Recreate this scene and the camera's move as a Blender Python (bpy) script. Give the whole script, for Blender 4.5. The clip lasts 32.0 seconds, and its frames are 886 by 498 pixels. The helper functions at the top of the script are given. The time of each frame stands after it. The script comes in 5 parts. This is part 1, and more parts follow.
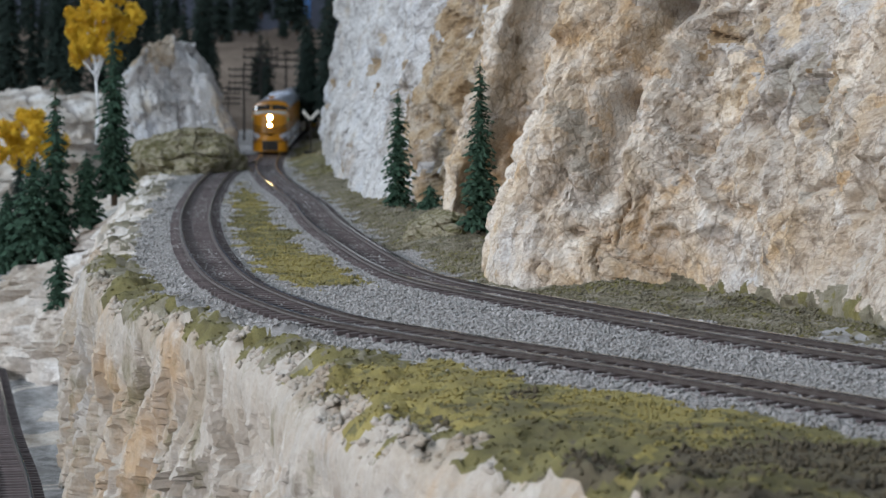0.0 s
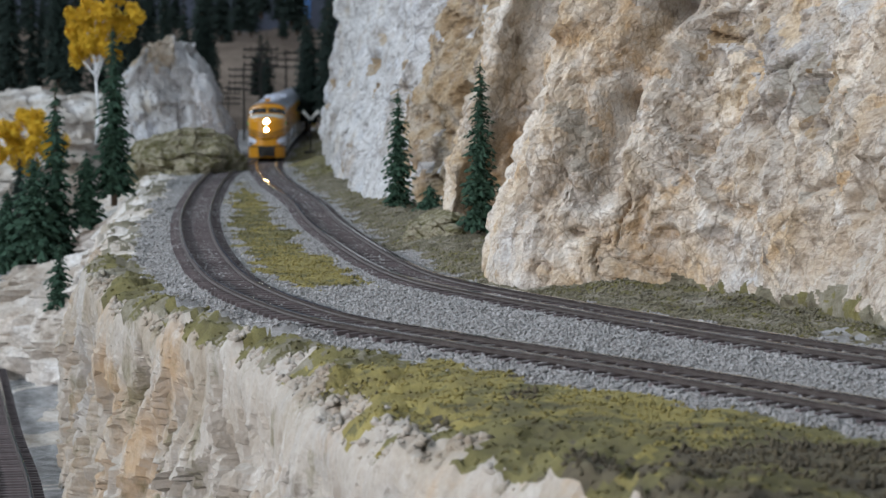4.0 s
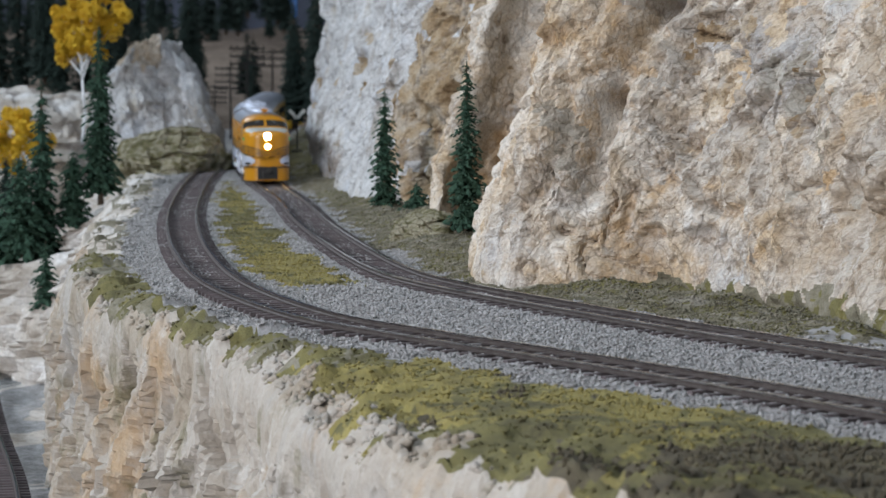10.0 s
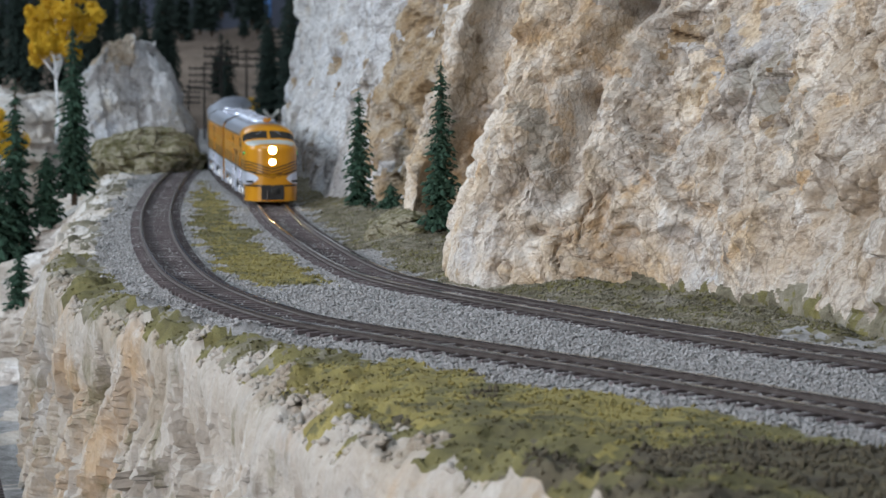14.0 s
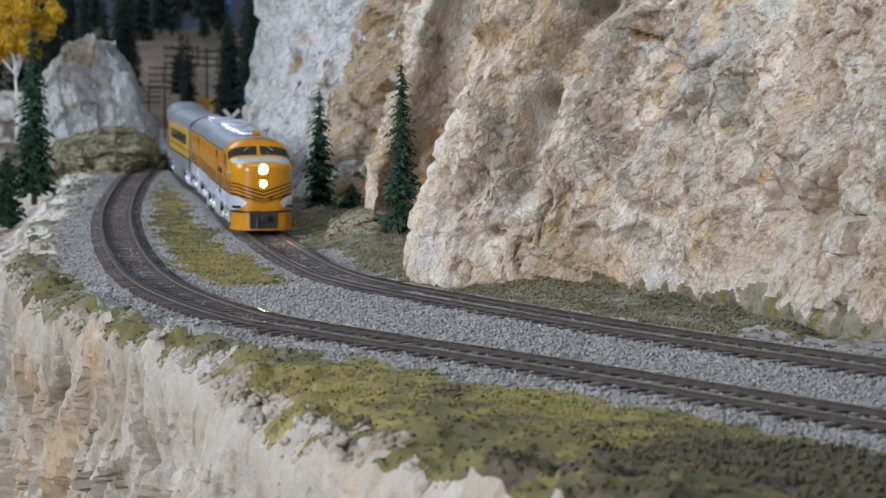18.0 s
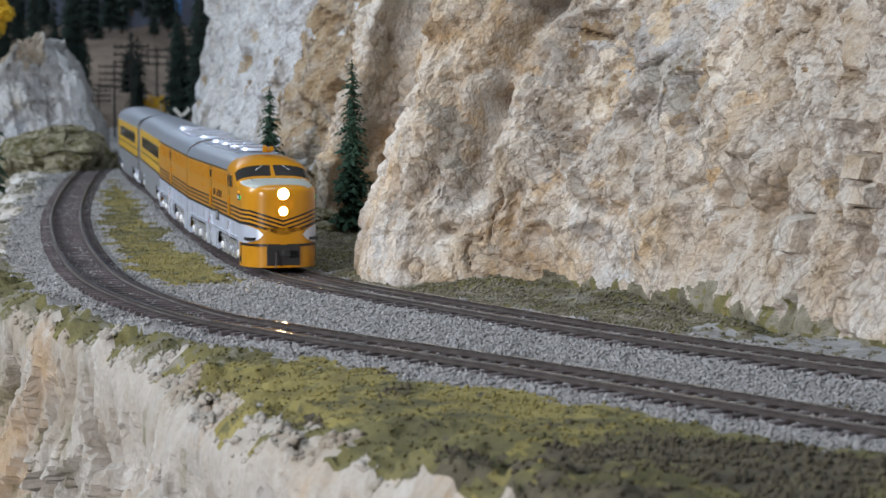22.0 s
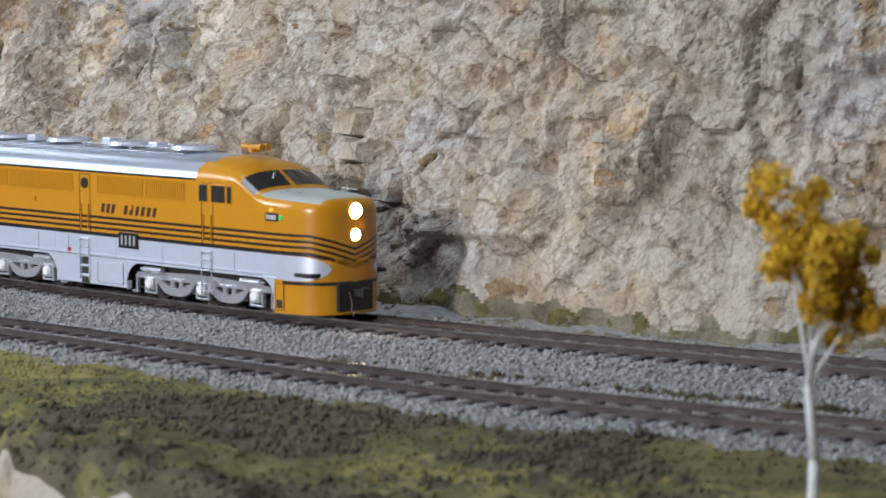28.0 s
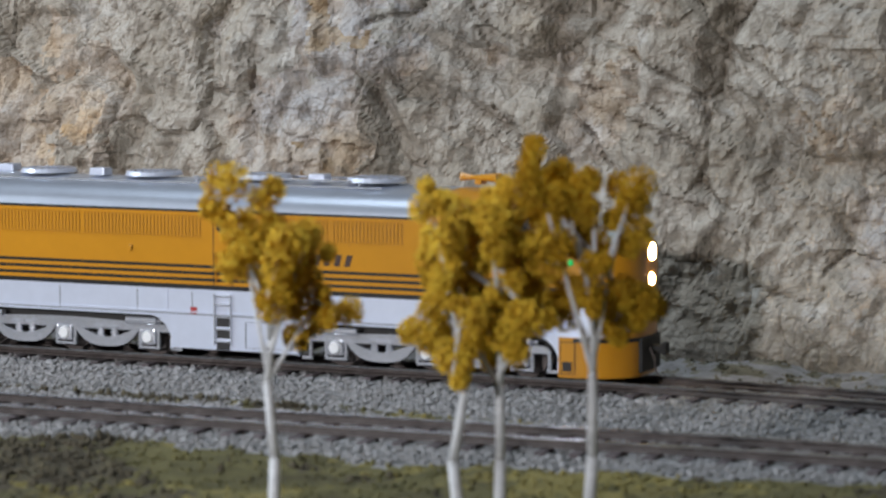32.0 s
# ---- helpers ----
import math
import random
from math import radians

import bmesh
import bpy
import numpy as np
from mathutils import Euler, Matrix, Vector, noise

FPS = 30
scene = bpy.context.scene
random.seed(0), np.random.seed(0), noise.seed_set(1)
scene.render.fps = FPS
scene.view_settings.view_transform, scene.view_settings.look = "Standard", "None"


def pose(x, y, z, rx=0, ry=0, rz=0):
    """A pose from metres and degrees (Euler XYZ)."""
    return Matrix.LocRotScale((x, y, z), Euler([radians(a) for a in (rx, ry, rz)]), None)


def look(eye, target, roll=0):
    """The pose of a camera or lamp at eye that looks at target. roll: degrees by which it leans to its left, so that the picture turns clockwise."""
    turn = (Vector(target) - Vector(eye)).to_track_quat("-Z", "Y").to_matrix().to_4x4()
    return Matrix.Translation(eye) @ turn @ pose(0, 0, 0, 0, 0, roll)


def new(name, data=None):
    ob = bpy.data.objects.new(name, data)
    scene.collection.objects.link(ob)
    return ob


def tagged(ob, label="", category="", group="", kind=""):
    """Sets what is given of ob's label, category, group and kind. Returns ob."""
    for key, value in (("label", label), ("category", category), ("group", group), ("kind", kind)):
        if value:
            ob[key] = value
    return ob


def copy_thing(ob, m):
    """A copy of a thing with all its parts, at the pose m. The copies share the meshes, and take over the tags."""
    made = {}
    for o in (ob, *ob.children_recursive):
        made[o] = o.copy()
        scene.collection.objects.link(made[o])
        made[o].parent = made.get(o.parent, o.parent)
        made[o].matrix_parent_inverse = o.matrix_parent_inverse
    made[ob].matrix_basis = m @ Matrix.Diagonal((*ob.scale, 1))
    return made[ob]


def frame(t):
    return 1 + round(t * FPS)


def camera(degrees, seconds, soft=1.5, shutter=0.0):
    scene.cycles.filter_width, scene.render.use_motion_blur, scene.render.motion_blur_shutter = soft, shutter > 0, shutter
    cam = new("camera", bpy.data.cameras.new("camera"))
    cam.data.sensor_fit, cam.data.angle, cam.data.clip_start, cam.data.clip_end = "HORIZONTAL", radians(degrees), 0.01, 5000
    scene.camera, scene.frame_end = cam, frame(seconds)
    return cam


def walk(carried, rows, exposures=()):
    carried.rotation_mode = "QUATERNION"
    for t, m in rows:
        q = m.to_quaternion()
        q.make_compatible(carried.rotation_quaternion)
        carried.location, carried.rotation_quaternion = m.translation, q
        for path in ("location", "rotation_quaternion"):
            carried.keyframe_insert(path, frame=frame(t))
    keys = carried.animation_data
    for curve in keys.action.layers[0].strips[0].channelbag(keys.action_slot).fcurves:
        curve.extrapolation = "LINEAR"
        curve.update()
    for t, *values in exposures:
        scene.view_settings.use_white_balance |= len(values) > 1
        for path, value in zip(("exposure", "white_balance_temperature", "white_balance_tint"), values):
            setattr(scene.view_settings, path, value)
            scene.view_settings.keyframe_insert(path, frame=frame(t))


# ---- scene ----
cam = camera(19.0, 32.0, soft=1.5)
cam.data.dof.use_dof, cam.data.dof.focus_distance, cam.data.dof.aperture_fstop = True, 1.1, 46.0
# seconds, turn about z, tilt, roll; the camera stands still and pans
PATH = [(0, 0.00, 85.65, -0.02), (0.5, 0.00, 85.66, -0.02), (1, -0.00, 85.66, -0.02), (1.5, -0.00, 85.66, -0.02),
        (2, -0.00, 85.66, -0.02), (2.5, -0.00, 85.66, -0.02), (3, 0.00, 85.66, -0.02), (3.5, 0.00, 85.65, -0.02),
        (5.5, -0.00, 85.66, -0.03), (6, -0.00, 85.66, -0.03), (6.5, -0.00, 85.66, -0.03), (7, -0.01, 85.65, -0.01),
        (7.5, -0.02, 85.65, -0.02), (8, -0.03, 85.63, -0.01), (8.5, -0.06, 85.63, -0.01), (9, -0.25, 85.63, -0.00),
        (9.5, -0.27, 85.63, -0.01), (10, -0.29, 85.63, -0.01), (10.5, -0.32, 85.63, -0.01),
        (11, -0.40, 85.64, -0.00), (11.5, -0.45, 85.64, -0.01), (12, -0.49, 85.63, -0.01),
        (12.5, -0.58, 85.63, 0.00), (13, -0.66, 85.63, 0.01), (13.5, -0.75, 85.63, 0.01), (14, -0.85, 85.63, 0.01),
        (14.5, -0.94, 85.63, 0.01), (15, -1.03, 85.63, 0.02), (15.5, -1.10, 85.63, -0.01),
        (17.5, -1.36, 85.63, -0.00), (18, -1.70, 85.62, 0.00), (18.5, -1.95, 85.62, 0.02), (19, -2.10, 85.61, 0.00),
        (19.5, -2.18, 85.61, 0.00), (20, -2.27, 85.61, 0.00), (20.5, -2.47, 85.61, 0.00), (21, -2.54, 85.61, 0.00),
        (21.5, -2.56, 85.61, 0.01), (22, -2.77, 85.59, 0.01), (22.5, -3.41, 85.59, 0.01), (23, -4.33, 84.82, 0.02),
        (23.5, -5.38, 84.67, 0.04), (24, -6.48, 84.67, 0.03), (24.5, -7.50, 84.68, 0.01), (25, -8.77, 84.67, 0.02),
        (25.5, -9.80, 84.65, 0.01), (27.5, -12.87, 84.66, -0.00), (28, -13.71, 84.66, 0.01),
        (28.5, -14.89, 84.66, 0.01), (29, -16.50, 84.67, 0.01), (29.5, -18.31, 84.66, 0.02),
        (30, -19.63, 84.68, 0.01), (30.5, -20.81, 84.68, -0.01), (31, -22.34, 84.67, 0.01),
        (31.5, -24.03, 84.66, -0.00), (32, -25.47, 84.67, -0.01)]
EYE = (0.0, 0.0, 0.102)
walk(cam, [(t, pose(*EYE, tilt, 0, turn) @ pose(0, 0, 0, 0, 0, roll)) for t, turn, tilt, roll in PATH])
scene.view_settings.exposure = 0.0

# ---- light: a dim exhibition hall, a ceiling panel, two added fill lamps, and a lamp standing beside the camera ----
world = bpy.data.worlds.new("hall_air")
scene.world = world
world.use_nodes = True
world.node_tree.nodes["Background"].inputs["Color"].default_value = (0.55, 0.68, 1.0, 1)
world.node_tree.nodes["Background"].inputs["Strength"].default_value = 0.06


def area_lamp(name, eye, target, size, power, colour):
    data = bpy.data.lights.new(name, "AREA")
    data.shape, data.size, data.energy, data.color = "DISK", size, power, colour
    ob = new(name, data)
    ob.matrix_world = look(eye, target)
    return ob


area_lamp("ceiling_and_fill_lamp", (-0.15, 0.70, 1.95), (0.0, 0.9, 0.0), 1.0, 20.0, (0.77, 0.885, 1.0))
# two unseen fills added to brighten the left slope, boulder and far hill
area_lamp("ceiling_and_fill_lamp", (-2.0, 1.55, 1.05), (-0.25, 2.0, 0.0), 0.6, 36.0, (0.79, 0.90, 1.0))
area_lamp("ceiling_and_fill_lamp", (-1.1, 4.3, 1.95), (-0.6, 4.6, 0.0), 1.0, 34.0, (0.79, 0.88, 1.0))
# the spotlight that throws the train's shadow on the rock wall
spot = bpy.data.lights.new("key_lamp", "SPOT")
spot.energy, spot.color, spot.shadow_soft_size, spot.spot_size, spot.spot_blend = 99.0, (0.98, 0.97, 1.0), 0.06, radians(66), 1.0
new("key_lamp", spot).matrix_world = look((-1.10, -0.30, 0.40), (-0.03, 1.15, 0.03))

# ---- materials ----
def material(name, colours, scale=60.0, rough=0.85, metal=0.0, bump=0.3, grain=900.0, detail=6.0, stretch=(1, 1, 1), emit=None, spread=(0.3, 0.7), random_tint=0.0, bump_size=0.0006, stains=(), depth=0.38, cracks=()):
    """A procedural surface: a ramp of colours over coarse noise, fine grain and relief."""
    m = bpy.data.materials.new(name)
    m.use_nodes = True
    nodes, links = m.node_tree.nodes, m.node_tree.links
    shader = nodes["Principled BSDF"]
    shader.inputs["Roughness"].default_value, shader.inputs["Metallic"].default_value = rough, metal
    place = nodes.new("ShaderNodeTexCoord")
    mapping = nodes.new("ShaderNodeMapping")
    mapping.inputs["Scale"].default_value = stretch
    links.new(place.outputs["Object"], mapping.inputs["Vector"])
    coarse = nodes.new("ShaderNodeTexNoise")
    coarse.inputs["Scale"].default_value, coarse.inputs["Detail"].default_value = scale, detail
    coarse.inputs["Roughness"].default_value = 0.62
    links.new(mapping.outputs["Vector"], coarse.inputs["Vector"])
    ramp = nodes.new("ShaderNodeValToRGB")
    lo, hi = spread
    while len(ramp.color_ramp.elements) < len(colours):
        ramp.color_ramp.elements.new(0.5)
    for i, c in enumerate(colours):
        ramp.color_ramp.elements[i].position = lo + (hi - lo) * i / max(1, len(colours) - 1)
    for i, c in enumerate(colours):
        ramp.color_ramp.elements[i].color = (*c, 1)
    links.new(coarse.outputs["Fac"], ramp.inputs["Fac"])
    fine = nodes.new("ShaderNodeTexNoise")
    fine.inputs["Scale"].default_value, fine.inputs["Detail"].default_value = grain, 4.0
    links.new(mapping.outputs["Vector"], fine.inputs["Vector"])
    vary = nodes.new("ShaderNodeMapRange")
    vary.inputs["To Min"].default_value, vary.inputs["To Max"].default_value = 1 - depth, 1 + depth
    links.new(fine.outputs["Fac"], vary.inputs["Value"])
    tint = nodes.new("ShaderNodeHueSaturation")
    colour = ramp.outputs["Color"]
    for k, (shade, size, lo, hi, much) in enumerate(stains):
        shift = nodes.new("ShaderNodeVectorMath")
        shift.inputs[1].default_value = (3.1 * k + 1.7, 1.3 * k, 0.7 * k)
        links.new(mapping.outputs["Vector"], shift.inputs[0])
        blot = nodes.new("ShaderNodeTexNoise")
        blot.inputs["Scale"].default_value, blot.inputs["Detail"].default_value, blot.inputs["Roughness"].default_value = size, 9.0, 0.68
        links.new(shift.outputs["Vector"], blot.inputs["Vector"])
        amount = nodes.new("ShaderNodeMapRange")
        amount.inputs["From Min"].default_value, amount.inputs["From Max"].default_value, amount.inputs["To Max"].default_value = lo, hi, much
        links.new(blot.outputs["Fac"], amount.inputs["Value"])
        mix = nodes.new("ShaderNodeMix")
        mix.data_type = "RGBA"
        links.new(amount.outputs["Result"], mix.inputs[0])
        links.new(colour, mix.inputs[6])
        mix.inputs[7].default_value = (*shade, 1)
        colour = mix.outputs[2]
    for size, width, much, shade in cracks:
        bent = nodes.new("ShaderNodeMix")
        bent.data_type = "RGBA"
        bent.blend_type = "ADD"
        bent.inputs[0].default_value = 1.6 / size
        links.new(mapping.outputs["Vector"], bent.inputs[6])
        links.new(coarse.outputs["Color"], bent.inputs[7])
        cell = nodes.new("ShaderNodeTexVoronoi")
        cell.feature = "DISTANCE_TO_EDGE"
        cell.inputs["Scale"].default_value = size
        links.new(bent.outputs[2], cell.inputs["Vector"])
        patchy = nodes.new("ShaderNodeTexNoise")
        patchy.inputs["Scale"].default_value, patchy.inputs["Detail"].default_value = size * 0.45, 5.0
        links.new(mapping.outputs["Vector"], patchy.inputs["Vector"])
        reach = nodes.new("ShaderNodeMapRange")
        reach.inputs["From Min"].default_value, reach.inputs["From Max"].default_value, reach.inputs["To Max"].default_value = 0.44, 0.62, width
        links.new(patchy.outputs["Fac"], reach.inputs["Value"])
        line = nodes.new("ShaderNodeMapRange")
        line.inputs["From Min"].default_value, line.inputs["To Min"].default_value, line.inputs["To Max"].default_value = 0.0, much, 0.0
        links.new(cell.outputs["Distance"], line.inputs["Value"])
        links.new(reach.outputs["Result"], line.inputs["From Max"])
        seam = nodes.new("ShaderNodeMix")
        seam.data_type = "RGBA"
        links.new(line.outputs["Result"], seam.inputs[0])
        links.new(colour, seam.inputs[6])
        seam.inputs[7].default_value = (*shade, 1)
        colour = seam.outputs[2]
    links.new(colour, tint.inputs["Color"])
    if random_tint:
        info = nodes.new("ShaderNodeObjectInfo")
        add = nodes.new("ShaderNodeMath")
        add.operation = "MULTIPLY_ADD"
        add.inputs[1].default_value, add.inputs[2].default_value = random_tint, -random_tint / 2
        links.new(info.outputs["Random"], add.inputs[0])
        both = nodes.new("ShaderNodeMath")
        links.new(vary.outputs["Result"], both.inputs[0])
        links.new(add.outputs["Value"], both.inputs[1])
        links.new(both.outputs["Value"], tint.inputs["Value"])
    else:
        links.new(vary.outputs["Result"], tint.inputs["Value"])
    links.new(tint.outputs["Color"], shader.inputs["Base Color"])
    if bump:
        relief = nodes.new("ShaderNodeBump")
        relief.inputs["Strength"].default_value, relief.inputs["Distance"].default_value = bump, bump_size
        links.new(fine.outputs["Fac"], relief.inputs["Height"])
        links.new(relief.outputs["Normal"], shader.inputs["Normal"])
    if emit:
        shader.inputs["Emission Color"].default_value, shader.inputs["Emission Strength"].default_value = (*emit[:3], 1), emit[3]
    return m


def plain(name, colour, rough=0.4, metal=0.0, vary=0.12, bump=0.0, emit=None, grain=300.0):
    lo = tuple(c * (1 - vary) for c in colour)
    hi = tuple(min(1, c * (1 + vary)) for c in colour)
    return material(name, [lo, hi], 60.0, rough, metal, bump, grain, 3.0, emit=emit, depth=0.06)


ROCK = material("tan_plaster_rock", [(0.13, 0.092, 0.06), (0.30, 0.23, 0.155), (0.40, 0.335, 0.265), (0.45, 0.405, 0.355), (0.38, 0.345, 0.305), (0.43, 0.35, 0.26)], 34, 0.92, bump=0.9, grain=620, detail=11, spread=(0.24, 0.74), bump_size=0.0012, stains=(((0.40, 0.28, 0.16), 13, 0.52, 0.68, 0.6), ((0.36, 0.37, 0.39), 9, 0.54, 0.66, 0.7), ((0.62, 0.60, 0.57), 60, 0.58, 0.68, 0.7), ((0.10, 0.07, 0.045), 95, 0.55, 0.68, 0.8), ((0.30, 0.22, 0.15), 210, 0.54, 0.68, 0.6)), cracks=((70, 0.09, 0.52, (0.10, 0.07, 0.045)), (190, 0.10, 0.42, (0.14, 0.095, 0.06))))
OCHRE_ROCK = material("ochre_brown_plaster_rock", [(0.09, 0.06, 0.035), (0.24, 0.16, 0.085), (0.34, 0.26, 0.17), (0.38, 0.33, 0.27), (0.27, 0.19, 0.11)], 46, 0.92, bump=1.0, grain=520, detail=11, bump_size=0.0014, stains=(((0.36, 0.36, 0.37), 24, 0.52, 0.66, 0.7), ((0.07, 0.045, 0.03), 110, 0.53, 0.66, 0.8)), cracks=((70, 0.09, 0.52, (0.10, 0.07, 0.045)), (190, 0.10, 0.42, (0.14, 0.095, 0.06))))
CREAM_ROCK = material("light_cream_plaster_rock", [(0.23, 0.175, 0.12), (0.44, 0.36, 0.265), (0.56, 0.49, 0.41), (0.60, 0.555, 0.50), (0.53, 0.495, 0.455), (0.57, 0.49, 0.385)], 34, 0.92, bump=0.9, grain=620, detail=11, spread=(0.24, 0.74), bump_size=0.0012, stains=(((0.42, 0.29, 0.15), 13, 0.46, 0.62, 0.7), ((0.40, 0.25, 0.11), 42, 0.50, 0.64, 0.75), ((0.36, 0.37, 0.39), 9, 0.54, 0.66, 0.7), ((0.62, 0.60, 0.57), 60, 0.58, 0.68, 0.7), ((0.10, 0.07, 0.045), 95, 0.58, 0.72, 0.75), ((0.30, 0.22, 0.15), 210, 0.54, 0.68, 0.6)), cracks=((70, 0.09, 0.52, (0.10, 0.07, 0.045)), (190, 0.10, 0.42, (0.14, 0.095, 0.06))))
GREY_ROCK = material("grey_plaster_rock", [(0.25, 0.215, 0.18), (0.42, 0.41, 0.41), (0.53, 0.53, 0.54), (0.42, 0.38, 0.33)], 34, 0.92, bump=0.9, grain=620, detail=11, bump_size=0.0012, stains=(((0.38, 0.27, 0.16), 9, 0.57, 0.70, 0.7), ((0.40, 0.44, 0.52), 11, 0.52, 0.66, 0.6), ((0.13, 0.12, 0.115), 90, 0.59, 0.72, 0.75), ((0.28, 0.26, 0.25), 200, 0.54, 0.68, 0.5)), cracks=((70, 0.09, 0.52, (0.09, 0.08, 0.075)), (190, 0.10, 0.42, (0.15, 0.14, 0.13))))
WHITE_ROCK = material("whitish_plaster_rock", [(0.28, 0.23, 0.18), (0.50, 0.46, 0.42), (0.66, 0.65, 0.65)], 30, 0.9, bump=0.9, grain=420, detail=10, bump_size=0.0012, stains=(((0.42, 0.30, 0.20), 12, 0.56, 0.68, 0.6), ((0.13, 0.11, 0.09), 70, 0.62, 0.74, 0.7)))
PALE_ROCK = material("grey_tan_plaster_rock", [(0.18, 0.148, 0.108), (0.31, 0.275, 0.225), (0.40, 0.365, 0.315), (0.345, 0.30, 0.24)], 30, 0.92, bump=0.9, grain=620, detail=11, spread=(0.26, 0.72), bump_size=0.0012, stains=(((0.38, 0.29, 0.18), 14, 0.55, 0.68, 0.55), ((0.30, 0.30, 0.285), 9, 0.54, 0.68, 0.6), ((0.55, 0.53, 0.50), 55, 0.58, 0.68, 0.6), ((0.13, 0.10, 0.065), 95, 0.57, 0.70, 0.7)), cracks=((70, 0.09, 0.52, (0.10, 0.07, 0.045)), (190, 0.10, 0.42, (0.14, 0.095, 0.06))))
FACE_ROCK = material("soft_cream_plaster_face", [(0.20, 0.155, 0.11), (0.31, 0.27, 0.22), (0.37, 0.34, 0.305), (0.30, 0.27, 0.23)], 20, 0.94, bump=0.8, grain=420, detail=9, spread=(0.26, 0.72), stretch=(1, 1, 0.85), bump_size=0.0014, depth=0.2, stains=(((0.36, 0.23, 0.11), 15, 0.52, 0.66, 0.7), ((0.29, 0.30, 0.31), 11, 0.54, 0.68, 0.6), ((0.13, 0.115, 0.06), 34, 0.56, 0.66, 0.75), ((0.50, 0.485, 0.465), 48, 0.57, 0.68, 0.6), ((0.10, 0.08, 0.05), 80, 0.60, 0.72, 0.6)))
GRAVEL = material("grey_gravel", [(0.17, 0.165, 0.16), (0.27, 0.265, 0.265), (0.36, 0.355, 0.36)], 190, 0.95, bump=0.9, grain=1100, bump_size=0.0008)
STONE = material("ballast_stone", [(0.13, 0.125, 0.12), (0.26, 0.255, 0.255), (0.44, 0.435, 0.44)], 420, 0.9, bump=0.2, grain=2500)
MOSS = material("olive_ground_foam", [(0.06, 0.052, 0.024), (0.12, 0.108, 0.042), (0.18, 0.16, 0.06)], 60, 0.98, bump=0.9, grain=1400)
YELLOW_MOSS = material("yellow_ground_foam", [(0.12, 0.10, 0.04), (0.215, 0.18, 0.055), (0.28, 0.235, 0.08)], 60, 0.98, bump=0.9, grain=1400)
BROWN_SCRUB = material("dark_brown_scrub", [(0.045, 0.037, 0.025), (0.085, 0.071, 0.045), (0.115, 0.10, 0.058)], 120, 0.98, bump=0.9, grain=1500)
DUSTY = material("dusty_olive_debris", [(0.085, 0.075, 0.05), (0.17, 0.155, 0.11), (0.27, 0.25, 0.21)], 80, 0.98, bump=0.9, grain=1200)
TIE = material("weathered_dark_tie", [(0.060, 0.048, 0.050), (0.120, 0.098, 0.102)], 160, 0.85, bump=0.5, grain=1500, random_tint=0.5)
RAIL = material("rusty_brown_rail", [(0.058, 0.046, 0.043), (0.115, 0.096, 0.09)], 200, 0.5, 0.55, 0.2, 1500)
RAILHEAD = plain("polished_rail_head", (0.74, 0.73, 0.73), 0.16, 1.0)
NEEDLES = material("dark_green_foam_needles", [(0.008, 0.028, 0.018), (0.02, 0.055, 0.032), (0.035, 0.075, 0.045)], 300, 0.95, bump=0.5, grain=1800)
# darker copy of NEEDLES: the shade on the far trees is in the colour
FAR_NEEDLES = material("needles_darkened_as_shade", [(0.006, 0.016, 0.013), (0.015, 0.03, 0.022)], 200, 0.95, bump=0.4, grain=1500)
BARK = material("brown_bark", [(0.05, 0.035, 0.025), (0.11, 0.08, 0.055)], 300, 0.9, bump=0.5, grain=1500)
ASPEN_LEAF = material("golden_aspen_leaf", [(0.50, 0.29, 0.015), (0.70, 0.44, 0.025), (0.82, 0.57, 0.05)], 160, 0.8, bump=0.4, grain=1200)
ASPEN_BARK = material("pale_aspen_bark", [(0.60, 0.61, 0.63), (0.82, 0.83, 0.86)], 260, 0.8, bump=0.4, grain=1500)
POLE_WOOD = material("black_pole_wood", [(0.012, 0.01, 0.009), (0.03, 0.026, 0.022)], 300, 0.85, bump=0.3)
HILL = material("tan_hillside", [(0.10, 0.075, 0.055), (0.17, 0.13, 0.10), (0.22, 0.175, 0.135)], 14, 0.95, bump=0.6, grain=200)
BACKDROP = material("painted_backdrop", [(0.10, 0.11, 0.15), (0.15, 0.165, 0.22)], 1.6, 0.9, bump=0.0, grain=30)
BLUE = plain("blue_painted_panel", (0.10, 0.26, 0.62), 0.7)
HALL = plain("grey_hall_paint", (0.22, 0.22, 0.23), 0.8)
ORANGE = plain("golden_orange_enamel", (0.53, 0.232, 0.011), 0.28, 0.0, 0.03)
SILVER = plain("silver_enamel", (0.68, 0.73, 0.86), 0.34, 0.45, 0.03)
CHROME = plain("bright_silver_casting", (0.74, 0.76, 0.82), 0.24, 0.75, 0.05)
BLACK = plain("black_enamel", (0.014, 0.013, 0.014), 0.35)
DARK = plain("dark_underframe", (0.02, 0.019, 0.018), 0.7)
GLASS = plain("dark_window_glass", (0.035, 0.033, 0.032), 0.08)
NOSE_GREY = plain("pale_grey_antiglare_panel", (0.40, 0.43, 0.41), 0.5, 0.0, 0.10)
LAMP_ON = plain("lit_headlight_lens", (1.0, 0.9, 0.7), 0.3, emit=(1.0, 0.70, 0.32, 130.0))
GREEN_LENS = plain("green_marker_lens", (0.02, 0.5, 0.12), 0.2, emit=(0.05, 0.8, 0.2, 0.25))
WHITE = plain("pale_lettering", (0.62, 0.62, 0.60), 0.5)
ROOF_SILVER = plain("silver_roof_enamel", (0.50, 0.545, 0.63), 0.33, 0.72, 0.04)
JOURNAL = plain("polished_journal_cover", (0.92, 0.93, 0.95), 0.3, 0.2)
